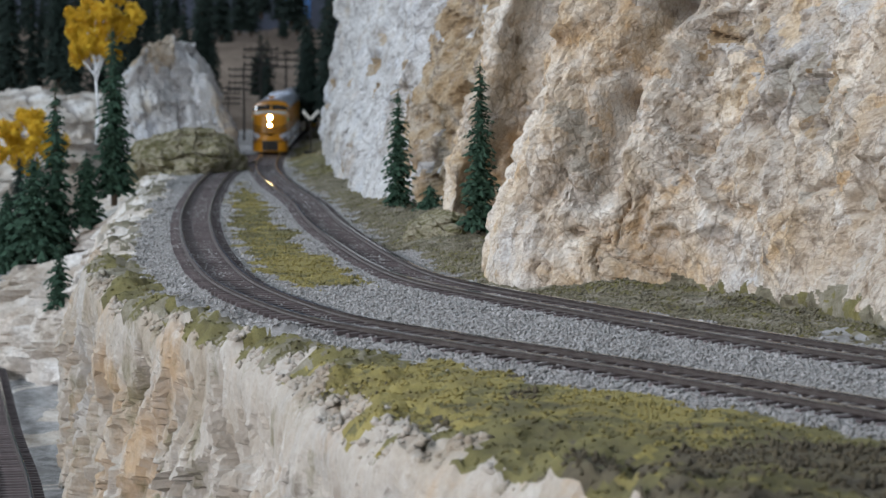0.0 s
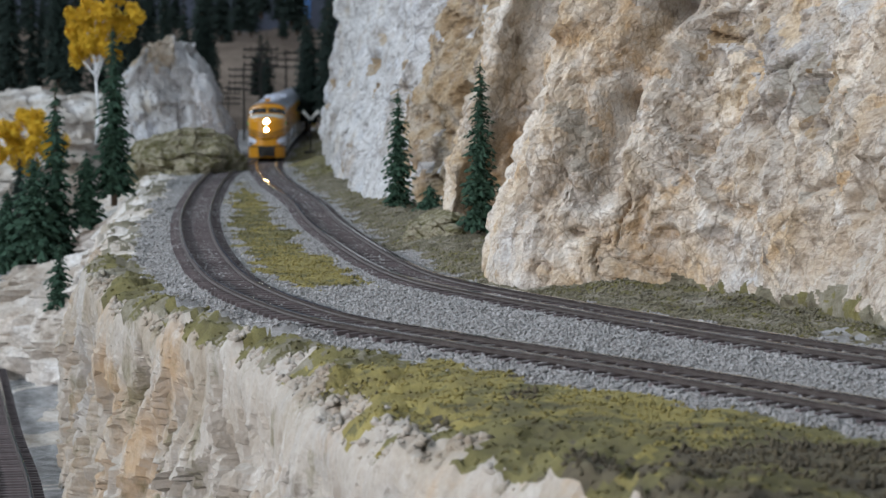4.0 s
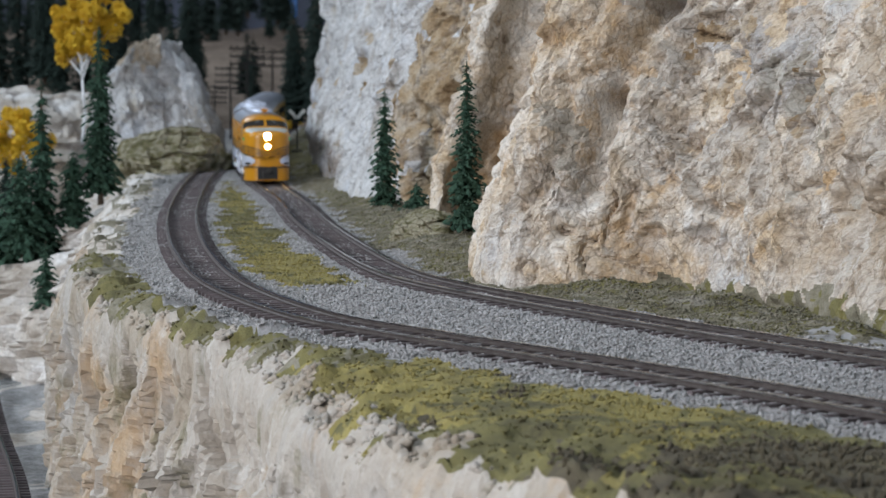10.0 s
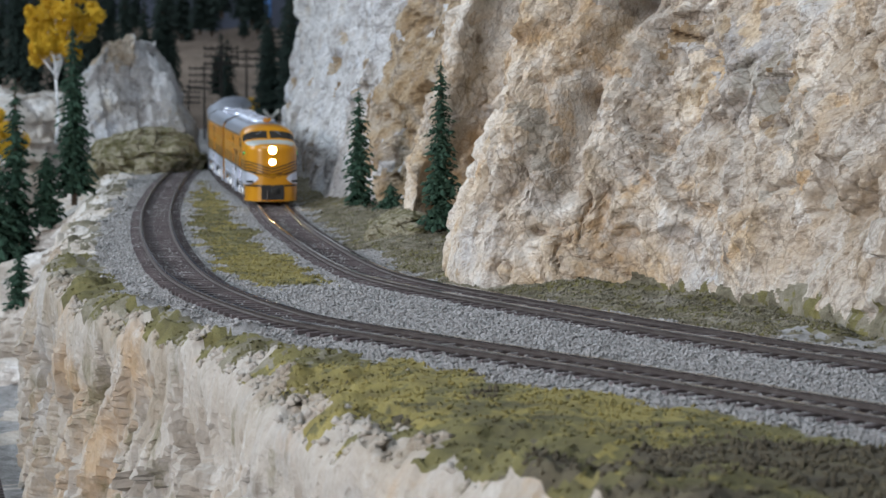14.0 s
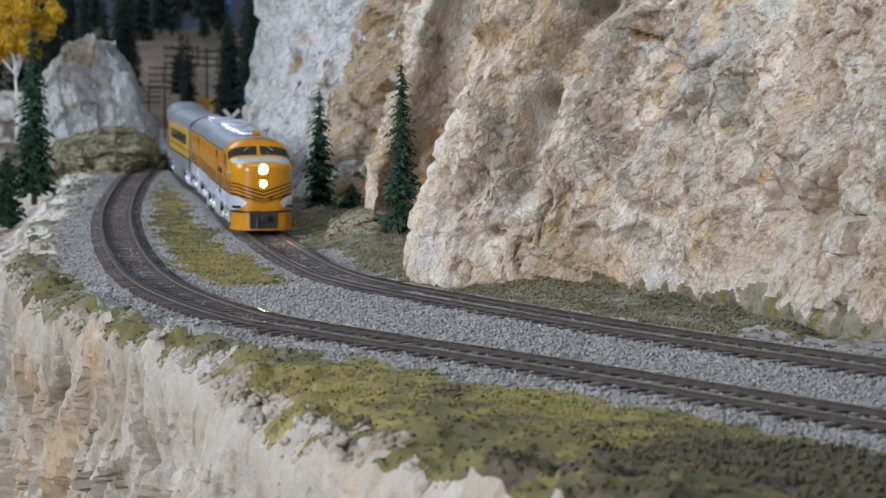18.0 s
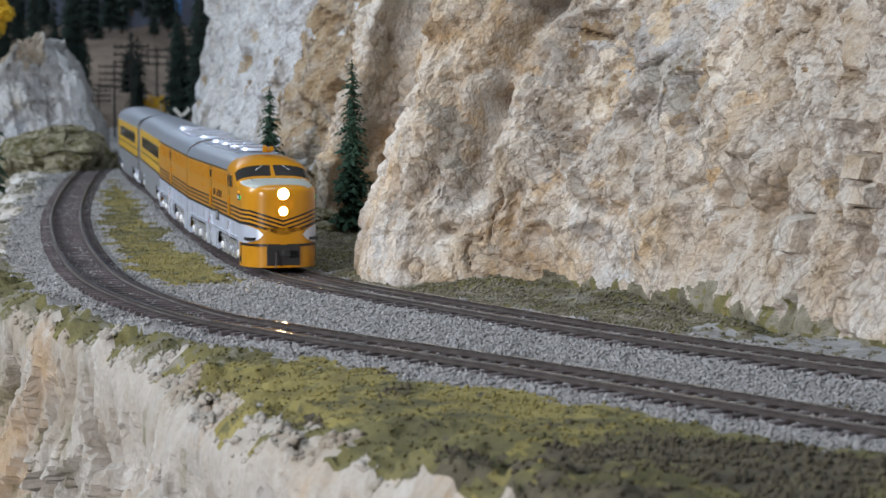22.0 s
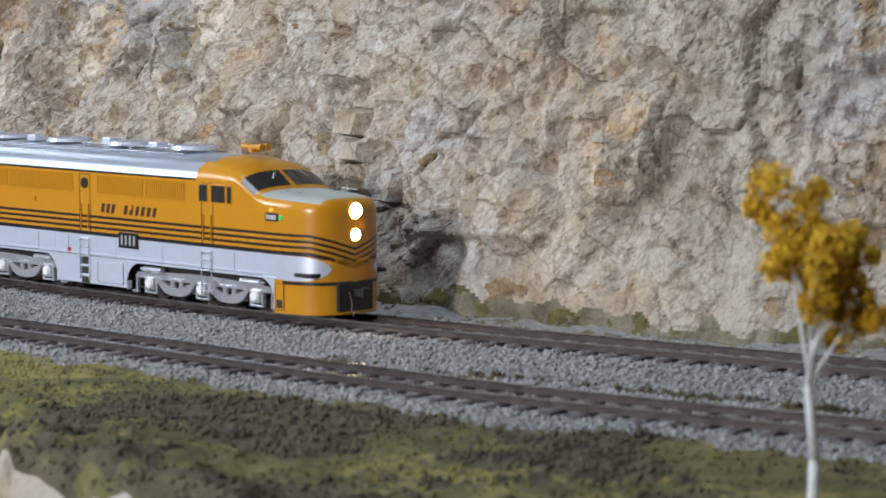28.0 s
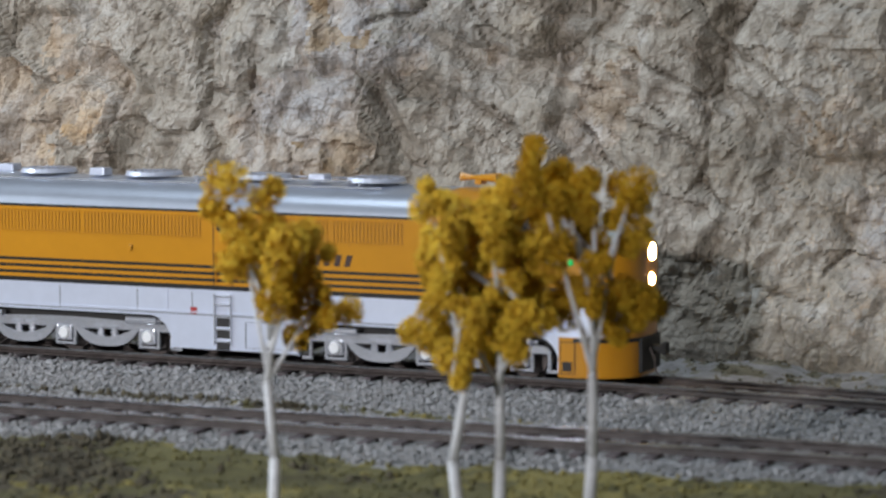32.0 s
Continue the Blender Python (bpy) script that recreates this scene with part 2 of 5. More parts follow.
PLATE_GREY = plain("grey_plate_bars", (0.30, 0.31, 0.33), 0.5)
AMBER_LENS = plain("amber_marker_lens", (0.8, 0.35, 0.02), 0.2, emit=(1.0, 0.45, 0.03, 0.8))
LETTER = plain("dark_brown_lettering", (0.04, 0.015, 0.008), 0.5)


# ---- shapes ----
def mesh_object(name, verts, faces, mats, parent=None, label="", smooth=False, index=None):
    data = bpy.data.meshes.new(name)
    data.from_pydata([tuple(map(float, v)) for v in verts], [], [tuple(map(int, q)) for q in faces])
    for m in (mats if isinstance(mats, (list, tuple)) else [mats]):
        data.materials.append(m)
    if index is not None:
        data.polygons.foreach_set("material_index", np.asarray(index, dtype=np.int32))
    if smooth:
        data.polygons.foreach_set("use_smooth", np.ones(len(data.polygons), dtype=bool))
    data.update()
    ob = new(name, data)
    if parent:
        ob.parent = parent
    if label:
        ob["label"] = label
    return ob


def part(name, bm, mat, parent=None, label="", smooth=False):
    data = bpy.data.meshes.new(name)
    bmesh.ops.recalc_face_normals(bm, faces=bm.faces)
    for f in bm.faces:
        f.smooth = smooth
    bm.to_mesh(data)
    bm.free()
    data.materials.append(mat)
    ob = new(name, data)
    if parent:
        ob.parent = parent
    if label:
        ob["label"] = label
    return ob


def box(bm, x, y, z, sx, sy, sz, bevel=0.0, m=None):
    made = bmesh.ops.create_cube(bm, size=1.0, matrix=(m or Matrix()) @ Matrix.Translation((x, y, z)) @ Matrix.Diagonal((sx, sy, sz, 1)))
    if bevel:
        edges = list({e for v in made["verts"] for e in v.link_edges})
        bmesh.ops.bevel(bm, geom=edges, offset=bevel, segments=2, affect="EDGES", profile=0.6)
    return bm


def tube(bm, a, b, r0, r1=None, sides=8):
    a, b = Vector(a), Vector(b)
    way = b - a
    m = Matrix.Translation((a + b) / 2) @ way.to_track_quat("Z", "Y").to_matrix().to_4x4()
    bmesh.ops.create_cone(bm, cap_ends=True, segments=sides, radius1=r0, radius2=r0 if r1 is None else r1, depth=way.length, matrix=m)
    return bm


def hash2(i, j, seed):
    n = (i.astype(np.int64) * 374761393 + j.astype(np.int64) * 668265263 + seed * 1442695041) & 0x7FFFFFFF
    n = ((n ^ (n >> 13)) * 1274126177) & 0x7FFFFFFF
    return ((n ^ (n >> 16)) & 0xFFFFF) / 0xFFFFF


def value_noise(x, y, seed):
    i, j = np.floor(x), np.floor(y)
    u, v = x - i, y - j
    u, v = u * u * (3 - 2 * u), v * v * (3 - 2 * v)
    return (hash2(i, j, seed) * (1 - u) + hash2(i + 1, j, seed) * u) * (1 - v) + (hash2(i, j + 1, seed) * (1 - u) + hash2(i + 1, j + 1, seed) * u) * v - 0.5


def fbm(x, y, seed, octaves=4, gain=0.5):
    total, amp = np.zeros_like(x), 1.0
    for o in range(octaves):
        total += amp * value_noise(x, y, seed + o)
        x, y, amp = x * 2.03 + 11.3, y * 2.03 + 5.7, amp * gain
    return total


def chunks(x, y, seed, tilt=1.0):
    """Broken facets: every cell of an uneven net is a tilted plane."""
    i, j = np.floor(x), np.floor(y)
    best = np.full_like(x, 9.0)
    high = np.zeros_like(x)
    for di in (-1, 0, 1):
        for dj in (-1, 0, 1):
            a, b = i + di, j + dj
            dx, dy = x - (a + hash2(a, b, seed)), y - (b + hash2(a, b, seed + 7))
            d = dx * dx + dy * dy
            h = hash2(a, b, seed + 13) - 0.5 + tilt * ((hash2(a, b, seed + 19) - 0.5) * dx + (hash2(a, b, seed + 29) - 0.5) * dy)
            near = d < best
            best, high = np.where(near, d, best), np.where(near, h, high)
    return high


def creases(x, y, seed):
    """How near a point lies to the seams of an uneven net: 0 on a seam."""
    i, j = np.floor(x), np.floor(y)
    one, two = np.full_like(x, 9.0), np.full_like(x, 9.0)
    for di in (-1, 0, 1):
        for dj in (-1, 0, 1):
            a, b = i + di, j + dj
            d = np.hypot(x - (a + hash2(a, b, seed)), y - (b + hash2(a, b, seed + 7)))
            two = np.where(d < one, one, np.minimum(two, d))
            one = np.minimum(one, d)
    return two - one


class Line:
    """A smooth plan line through points, by its length."""

    def __init__(self, pts, n=40):
        p = np.array(pts, dtype=float)
        p = np.vstack([2 * p[0] - p[1], p, 2 * p[-1] - p[-2]])
        u = np.arange(n)[:, None] / n
        rows = [0.5 * (2 * b + (c - a) * u + (2 * a - 5 * b + 4 * c - d) * u * u + (3 * b - a - 3 * c + d) * u ** 3) for a, b, c, d in zip(p, p[1:], p[2:], p[3:])]
        self.p = np.vstack(rows + [p[-2:-1]])
        self.s = np.r_[0, np.cumsum(np.hypot(*np.diff(self.p, axis=0).T))]
        self.length = self.s[-1]

    def at(self, s):
        return np.stack([np.interp(s, self.s, self.p[:, 0]), np.interp(s, self.s, self.p[:, 1])], -1)

    def way(self, s, span=0.004):
        d = self.at(np.asarray(s) + span) - self.at(np.asarray(s) - span)
        return d / np.linalg.norm(d, axis=-1, keepdims=True)

    def side(self, s, span=0.004):
        """To the right of the way."""
        w = self.way(s, span)
        return np.stack([w[..., 1], -w[..., 0]], -1)

    def near(self, x, y):
        k = np.hypot(self.p[:, 0] - x, self.p[:, 1] - y).argmin()
        s = self.s[k]
        return s, float(np.dot(np.array((x, y)) - self.p[k], self.side(s)))


def grid_faces(rows, cols):
    k = np.arange((rows - 1) * (cols - 1))
    i, j = k // (cols - 1), k % (cols - 1)
    a = i * cols + j
    return np.stack([a, a + 1, a + cols + 1, a + cols], -1)


# ---- plan ----
INNER = [(-0.187, 3.523), (-0.182, 3.110), (-0.172, 2.715), (-0.163, 2.464), (-0.151, 2.266), (-0.131, 2.069), (-0.112, 1.925), (-0.092, 1.773), 
    (-0.070, 1.566), (-0.0445, 1.377), (-0.0205, 1.234), (0.003, 1.153), (0.051, 1.052), (0.104, 0.951), (0.162, 0.856), (0.222, 0.777), 
    (0.283, 0.706), (0.342, 0.636), (0.398, 0.563), (0.451, 0.485), (0.505, 0.390), (0.571, 0.254), (0.648, 0.041)]
OUTER = [(-0.193, 2.751), (-0.187, 2.607), (-0.179, 2.463), (-0.185, 2.266), (-0.178, 2.029), (-0.161, 1.738), (-0.142, 1.519), (-0.117, 1.312), 
    (-0.089, 1.152), (-0.047, 1.019), (-0.003, 0.944), (0.036, 0.888), (0.073, 0.834), (0.122, 0.758), (0.172, 0.682), (0.221, 0.624), 
    (0.277, 0.566), (0.335, 0.508), (0.392, 0.437), (0.449, 0.344), (0.509, 0.193), (0.587, -0.020)]
LOWER = [(-0.52, 2.9), (-0.44, 2.45), (-0.368, 2.05), (-0.302, 1.725), (-0.246, 1.44), (-0.208, 1.26), (-0.180, 1.10), (-0.155, 0.93), (-0.135, 0.72), (-0.12, 0.50)]
LOW_Z = -0.115
inner, outer, lower = Line(INNER), Line(OUTER), Line(LOWER)
# the brink of the shelf that carries the tracks
BRINK = [(-0.357, 3.351), (-0.304, 2.781), (-0.268, 2.344), (-0.236, 2.020), (-0.215, 1.735), (-0.194, 1.468), (-0.176, 1.297), (-0.140, 1.145),
         (-0.102, 1.042), (-0.076, 0.972), (-0.054, 0.895), (-0.036, 0.815), (-0.020, 0.752), (0.006, 0.712), (0.034, 0.655), (0.066, 0.590), (0.100, 0.515),
         (0.132, 0.446), (0.159, 0.388), (0.210, 0.328), (0.281, 0.252), (0.369, 0.126), (0.454, -0.130)]
brink = sorted(inner.near(x, y) for x, y in BRINK)
CLEFT_S = inner.near(-0.125, 1.11)[0]
CLEFT_B = inner.near(-0.030, 0.785)[0]
BRINK_S, BRINK_D = np.array([b[0] for b in brink]), np.array([b[1] for b in brink])


def shelf_top(s, d):
    """Height of the shelf: gravel round the tracks, a mossy hump between them and a bank towards the brink."""
    p = inner.at(s) + inner.side(s, 0.03) * d[..., None]
    x, y = p[..., 0], p[..., 1]
    z = -0.0033 + 0.0010 * fbm(x * 90, y * 90, 3, 3) + 0.0005 * fbm(x * 500, y * 500, 5, 2)
    edge = np.interp(s, BRINK_S, BRINK_D)
    bank = np.clip((d - (edge - 0.05)) / 0.05, 0, 1)
    z += bank * (-0.003 + 0.012 * fbm(x * 34, y * 34, 9, 4) + 0.0045 * chunks(x * 60, y * 60, 12, 1.4)) - 0.007 * np.clip((d - edge + 0.016) / 0.016, 0, 1) ** 2
    back = np.clip((-d - 0.022) / 0.03, 0, 1)
    z += back * (0.006 * (1 - np.clip((s - 2.38) / 0.15, 0, 1)) + 0.005 * fbm(x * 40, y * 40, 15, 3))
    return p, z


def region(s, d, x, y):
    """What covers the shelf: 1 gravel, 2 olive moss, 3 yellow moss, 4 brown scrub, 6 dusty debris by the cliff."""
    do = np.concatenate([np.hypot(outer.p[None, ::5, 0] - x[k:k + 20000, None], outer.p[None, ::5, 1] - y[k:k + 20000, None]).min(1) for k in range(0, len(x), 20000)])
    n = 0.5 * fbm(x * 70, y * 70, 61, 4) * 0.03
    fine = fbm(x * 220, y * 220, 63, 3)
    broad = fbm(x * 14, y * 14, 67, 3)
    beyond = d - np.interp(s, [0.0, 1.0, 1.5, 2.0, 2.3, 2.6, 3.0, 3.7], [0.02, 0.03, 0.055, 0.075, 0.075, 0.065, 0.06, 0.06])
    code = np.full(len(x), 1)
    strip = (np.abs(d) > 0.024 + n) & (do > 0.022 + n) & (beyond < 0) & (d > 0) & (s > 1.25) & (s < 2.36 + 4 * n)
    code[strip] = np.where(fine[strip] + broad[strip] > 0.0, 3, 2)
    front = (beyond > 0) & (do > 0.031 + n)
    front_kind = np.where(fine + 1.3 * broad - 1.2 * np.clip((s - 2.66) / 0.3, 0, 0.6) > -0.25, 3, 2)
    thick = np.clip((s - 2.76) / 0.05, 0, 1) * np.clip((2.965 - s) / 0.04, 0, 1)
    scrub = (s > 2.60) & (fine * 0.55 + 1.3 * fbm(x * 34, y * 34, 69, 3) + 0.85 * thick > 0.58)
    front_kind = np.where(scrub, 4, front_kind)
    inside = np.interp(s, BRINK_S, BRINK_D) - d
    lip = np.where(inside < 0.040 + 2.5 * n, np.where(s > 2.16 + 2 * n, np.where(fine + broad > -0.15, 2, 6), np.where(fine + broad > 0.0, 5, 6)), 1)
    lip = np.where(inside < np.interp(s, [2.2, 2.36, 2.46, 2.6], [0.004, 0.003, 0.003, 0.006]) + 1.2 * n + 0.005 * fine, 0, lip)
    front_kind = np.where(s < 2.60 + 0.09 * broad + 3 * n, lip, front_kind)
    front_kind = np.where((s > 2.52) & (inside < np.interp(s, [2.52, 2.6, 2.72, 2.77, 2.80], [0.002, 0.009, 0.012, 0.004, -0.012]) * (1 + 1.6 * broad) + 1.6 * n + 0.007 * fine), 0, front_kind)
    code[front] = front_kind[front]
    back = d < -0.021 + n
    code[back] = np.where(fine[back] + broad[back] > -0.05, 2, 6)
    bare = back & (s + 5 * n > 2.62)
    code[bare] = np.where(fine[bare] > 0.22, 6, 1)
    return code


def build_ground():
    s = np.concatenate([np.arange(0.05, 1.5, 0.006), np.arange(1.5, 3.35, 0.0023), np.arange(3.35, inner.length - 0.02, 0.01)])
    top, face, floor = 150, 90, 50
    cols = top + face + floor
    S = np.repeat(s[:, None], cols, 1)
    edge = np.interp(s, BRINK_S, BRINK_D)[:, None]
    v = 1 - (1 - np.linspace(0, 1, top)[None]) ** 1.6
    D = np.zeros_like(S)
    D[:, :top] = -0.14 + (edge + 0.14) * v
    p, z = shelf_top(S[:, :top], D[:, :top])
    Z = np.zeros_like(S)
    Z[:, :top] = z
    P = np.zeros((*S.shape, 2))
    P[:, :top] = p
    # the rock face below the brink: steep near the camera, an easier slope far off
    w = np.linspace(0, 1, face + 1)[None, 1:]
    drop = w * (LOW_Z * -1 + Z[:, top - 1:top])
    near = np.clip((S[:, :1] - 1.72) / 0.2, 0, 1)
    slope = 0.75 * (1 - near) + 0.04 * near
    a, b = S[:, top:top + face] * 1.0, drop
    rough = 0.017 * fbm(a * 14, b * 9, 31, 3) + 0.008 * chunks(a * 22 + b * 6, b * 15, 37, 1.2) + 0.004 * chunks(a * 70, b * 50, 41, 1.3) + 0.005 * fbm(a * 60, b * 44, 43, 4) + 0.0060 * chunks(a * 52 + 12 * b, b * 34 + 14 * a, 45, 1.6) + 0.0022 * chunks(a * 130 + 30 * b, b * 80 + 30 * a, 46, 1.6)
    rough -= 0.004 * np.exp(-creases(a * 34 + 0.8 * fbm(a * 40, b * 40, 49, 2), b * 22 + 12 * a, 50) / 0.06)
    rough *= 1 + 2.6 * (1 - near)
    rough -= 0.036 * np.exp(-((a - CLEFT_S + 0.45 * (b - 0.03) + 0.005 * fbm(a * 60, b * 110, 47, 3)) / 0.0030) ** 2) * np.exp(-((b - 0.024) / 0.014) ** 4)
    rough -= 0.022 * np.exp(-((a - CLEFT_B + 0.10 * b + 0.004 * fbm(a * 60, b * 90, 48, 3)) / 0.006) ** 2) * np.clip((b - 0.012) / 0.02, 0, 1)
    grow = np.clip(w * 2.5, 0, 1)
    D[:, top:top + face] = edge + drop * slope + rough * grow + 0.003 * (1 - np.exp(-drop / 0.004))
    Z[:, top:top + face] = Z[:, top - 1:top] - drop - 0.004 * rough
    far = np.linspace(0, 1, floor)[None]
    D[:, top + face:] = D[:, top + face - 1:top + face] + 0.02 + far ** 1.6 * 0.9
    Z[:, top + face:] = LOW_Z + 0.008 * fbm(S[:, top + face:] * 30, D[:, top + face:] * 30, 51, 4)
    P[:, top:] = inner.at(S[:, top:]) + inner.side(S[:, top:], 0.03) * D[:, top:, None]
    verts = np.concatenate([P, Z[..., None]], -1).reshape(-1, 3)
    faces = grid_faces(len(s), cols)
    i, j = np.arange(len(faces)) // (cols - 1), np.arange(len(faces)) % (cols - 1)
    fs, fd = S[i, j], D[i, j]
    fp = P[i, j]
    index = np.where(j < top, region(fs, fd, fp[:, 0], fp[:, 1]), 0)
    patch = 0.4 + 3.5 * fbm(fs * 26, fs * 0 + 3.3, 67, 2) + 2.0 * fbm(fs * 300, j * 0.9, 68, 3)
    index[(j >= top) & (j < top + patch) & (fs > 2.92)] = 2
    index[(j >= top) & (j < top + face - 2) & (fs < 2.0)] = 5
    index[j >= top + face - 2] = 1
    index[(j >= top + face - 2) & (fbm(fp[:, 0] * 24, fp[:, 1] * 24, 70, 4) > 0.16)] = 5
    ob = mesh_object("ground", verts, faces, [FACE_ROCK, GRAVEL, MOSS, YELLOW_MOSS, BROWN_SCRUB, WHITE_ROCK, DUSTY], index=index)
    ob.data.polygons.foreach_set("use_smooth", j < top)
    return tagged(ob, "model landscape shelf of cream plaster rock with grey gravel and olive moss", "ground", kind="structure")


build_ground()

CLIFF = [(-0.060, 3.075), (-0.107, 2.716), (-0.113, 2.536), (-0.103, 2.321), (-0.087, 2.123), (-0.073, 1.926), (-0.055, 1.764), (-0.030, 1.701), 
    (-0.008, 1.674), (0.000, 1.595), (-0.006, 1.477), (0.002, 1.433), (0.018, 1.450), (0.034, 1.455), (0.042, 1.40), (0.036, 1.30), (0.016, 1.199), 
    (0.030, 1.150), (0.066, 1.137), (0.106, 1.128), (0.143, 1.059), (0.172, 0.956), (0.203, 0.879), (0.244, 0.814), (0.296, 0.757), (0.355, 0.710), 
    (0.402, 0.662), (0.446, 0.612), (0.498, 0.530), (0.558, 0.424), (0.632, 0.254), (0.723, 0.022)]
cliff_line = Line(CLIFF)


# clefts and hollows of the rock wall: way along the wall and height, half width, depth
CLEFTS = [([(2.074, 0.15), (2.07, 0.12), (2.059, 0.076), (2.056, 0.040)], 0.006, 0.022), ([(1.999, 0.14), (1.985, 0.10), (1.941, 0.066), (1.90, 0.03)], 0.007, 0.012),
          ([(2.253, 0.085), (2.262, 0.068), (2.259, 0.050)], 0.0035, 0.010), ([(2.452, 0.084), (2.470, 0.071), (2.471, 0.060)], 0.0035, 0.010), ([(2.438, 0.076), (2.444, 0.068)], 0.005, 0.008),
          ([(2.515, 0.076), (2.517, 0.054)], 0.004, 0.008), ([(2.626, 0.115), (2.621, 0.10), (2.606, 0.078)], 0.007, 0.009), ([(2.658, 0.082), (2.661, 0.056)], 0.006, 0.010), ([(2.559, 0.072), (2.569, 0.046)], 0.005, 0.008),
          ([(2.382, 0.075), (2.392, 0.066), (2.413, 0.047)], 0.0035, 0.007), ([(1.62, 0.15), (1.60, 0.09), (1.59, 0.03)], 0.008, 0.010)]


# flat-faced blocks and rounded knobs that stand out of the wall: way along it, height, half sizes, how far
BLOCKS = [(2.303, 0.0580, 0.0085, 0.0046, 0.0040), (2.311, 0.0482, 0.0080, 0.0042, 0.0046), (2.335, 0.036, 0.006, 0.006, 0.003), (2.262, 0.031, 0.009, 0.007, 0.003)]
KNOBS = [(2.444, 0.057, 0.022, 0.022, 0.0075), (2.545, 0.056, 0.018, 0.024, 0.006), (2.405, 0.030, 0.018, 0.014, 0.005), (2.225, 0.060, 0.011, 0.022, 0.006), (2.02, 0.070, 0.020, 0.034, 0.006), (2.12, 0.050, 0.022, 0.018, 0.005), (2.60, 0.110, 0.030, 0.026, 0.009), (2.70, 0.085, 0.035, 0.030, 0.009)]


def soften(h):
    g = h.copy()
    g[1:-1] = (h[:-2] + 2 * h[1:-1] + h[2:]) / 4
    h = g.copy()
    h[:, 1:-1] = (g[:, :-2] + 2 * g[:, 1:-1] + g[:, 2:]) / 4
    return h


def build_cliff(name, s0, s1, step, mat, label, seed=0):
    s = np.arange(s0, s1, step)
    z = np.concatenate([np.linspace(-0.02, 0.15, int(0.17 / step * 1.05)), np.linspace(0.16, 0.36, 28)])
    S, Z = np.meshgrid(s, z, indexing="ij")
    near = cliff_line.side(S, 0.012)
    wide = cliff_line.side(S, 0.07)
    blend = np.clip(Z / 0.06, 0, 1)[..., None]
    side = near * (1 - blend) + wide * blend
    side /= np.linalg.norm(side, axis=-1, keepdims=True)
    lean = np.clip(Z, 0, 1) * (0.30 - 0.16 * np.clip((1.1 - S) / 0.3, 0, 1)) + 0.5 * np.clip(Z - 0.15, 0, 1)
    a, b = S + 0.12 * Z, Z
    warp = 0.5 * fbm(a * 30, b * 30, 77, 3)
    rough = 0.015 * fbm(a * 9, b * 5, 89, 3) + 0.009 * (1 - 0.45 * np.clip((S - 2.15) / 0.1, 0, 1)) * chunks(a * 16 + warp, b * 10 + a * 3, 71, 1.2) + 0.0068 * chunks(a * 42 + warp, b * 28 + 6 * a, 73, 1.5) + 0.0032 * chunks(a * 100 + 2 * warp, b * 74 + 20 * a, 79, 1.5)
    rough = soften(soften(rough))
    rough += soften(0.0018 * chunks(a * 230 + 3 * warp, b * 190 + 40 * a, 83, 1.6)) + 0.0042 * fbm(a * 60, b * 46, 91, 5, 0.62) + 0.0013 * fbm(a * 330, b * 290, 97, 3)
    rough -= 0.0085 * np.exp(-creases(a * 13 + 1.5 * warp, b * 8 + a * 3, 111) / 0.035) * np.clip(4 * fbm(a * 20, b * 20, 117, 2) + 0.2, 0, 1)
    rough -= 0.0052 * np.exp(-creases(a * 40 + 2 * warp, b * 30 + 8 * a, 113) / 0.055) * np.clip(4 * fbm(a * 35, b * 35, 119, 2) + 0.4, 0, 1)
    rough -= 0.0014 * np.exp(-creases(a * 110 + 3 * warp, b * 80 - 15 * a, 115) / 0.09) * (fbm(a * 50, b * 50, 121, 2) > -0.1)
    rough *= 1 - 0.2 * np.clip((S - 2.28) / 0.2, 0, 1)
    rough += 0.0016 * chunks(a * 60 + warp, b * 120 + 25 * a, 127, 1.8) * np.clip((S - 2.1) / 0.2, 0, 1)
    for way, width, depth in CLEFTS:
        for (s_a, z_a), (s_b, z_b) in zip(way, way[1:]):
            span = np.clip(((S - s_a) * (s_b - s_a) + (Z - z_a) * (z_b - z_a)) / ((s_b - s_a) ** 2 + (z_b - z_a) ** 2), 0, 1)
            gone = np.hypot(S + 0.012 * warp - s_a - span * (s_b - s_a), Z - z_a - span * (z_b - z_a))
            rough -= (0.7 if way[0][0] < 2.4 else 0.38) * depth * np.exp(-(gone / width) ** 2)
    for s_c, z_c, half_s, half_z, proud in BLOCKS:
        u, w = np.abs(S + 0.004 * warp - s_c) / half_s, np.abs(Z + 0.003 * warp - z_c) / half_z
        flat = np.clip((1 - np.maximum(u, w)) / 0.10, 0, 1)
        rough = rough * (1 - 0.75 * flat) + proud * flat
        rim = np.maximum(u, w)
        rough -= 0.003 * np.exp(-((rim - 1.08) / 0.10) ** 2)
    for s_c, z_c, half_s, half_z, proud in KNOBS:
        r = np.hypot((S + 0.010 * warp - s_c) / half_s, (Z + 0.008 * warp - z_c) / half_z)
        rough += proud * np.clip(1 - r ** 3, 0, 1) ** 0.6 - 0.45 * proud * np.exp(-((r - 1.1) / 0.13) ** 2)
    off = -lean + rough * np.clip(0.35 + Z / 0.05, 0.2, 1) - 0.004
    P = cliff_line.at(S) + side * off[..., None]
    verts = np.concatenate([P, Z[..., None]], -1).reshape(-1, 3)
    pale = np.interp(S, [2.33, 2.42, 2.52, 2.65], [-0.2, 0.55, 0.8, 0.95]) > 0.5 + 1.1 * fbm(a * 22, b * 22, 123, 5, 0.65)
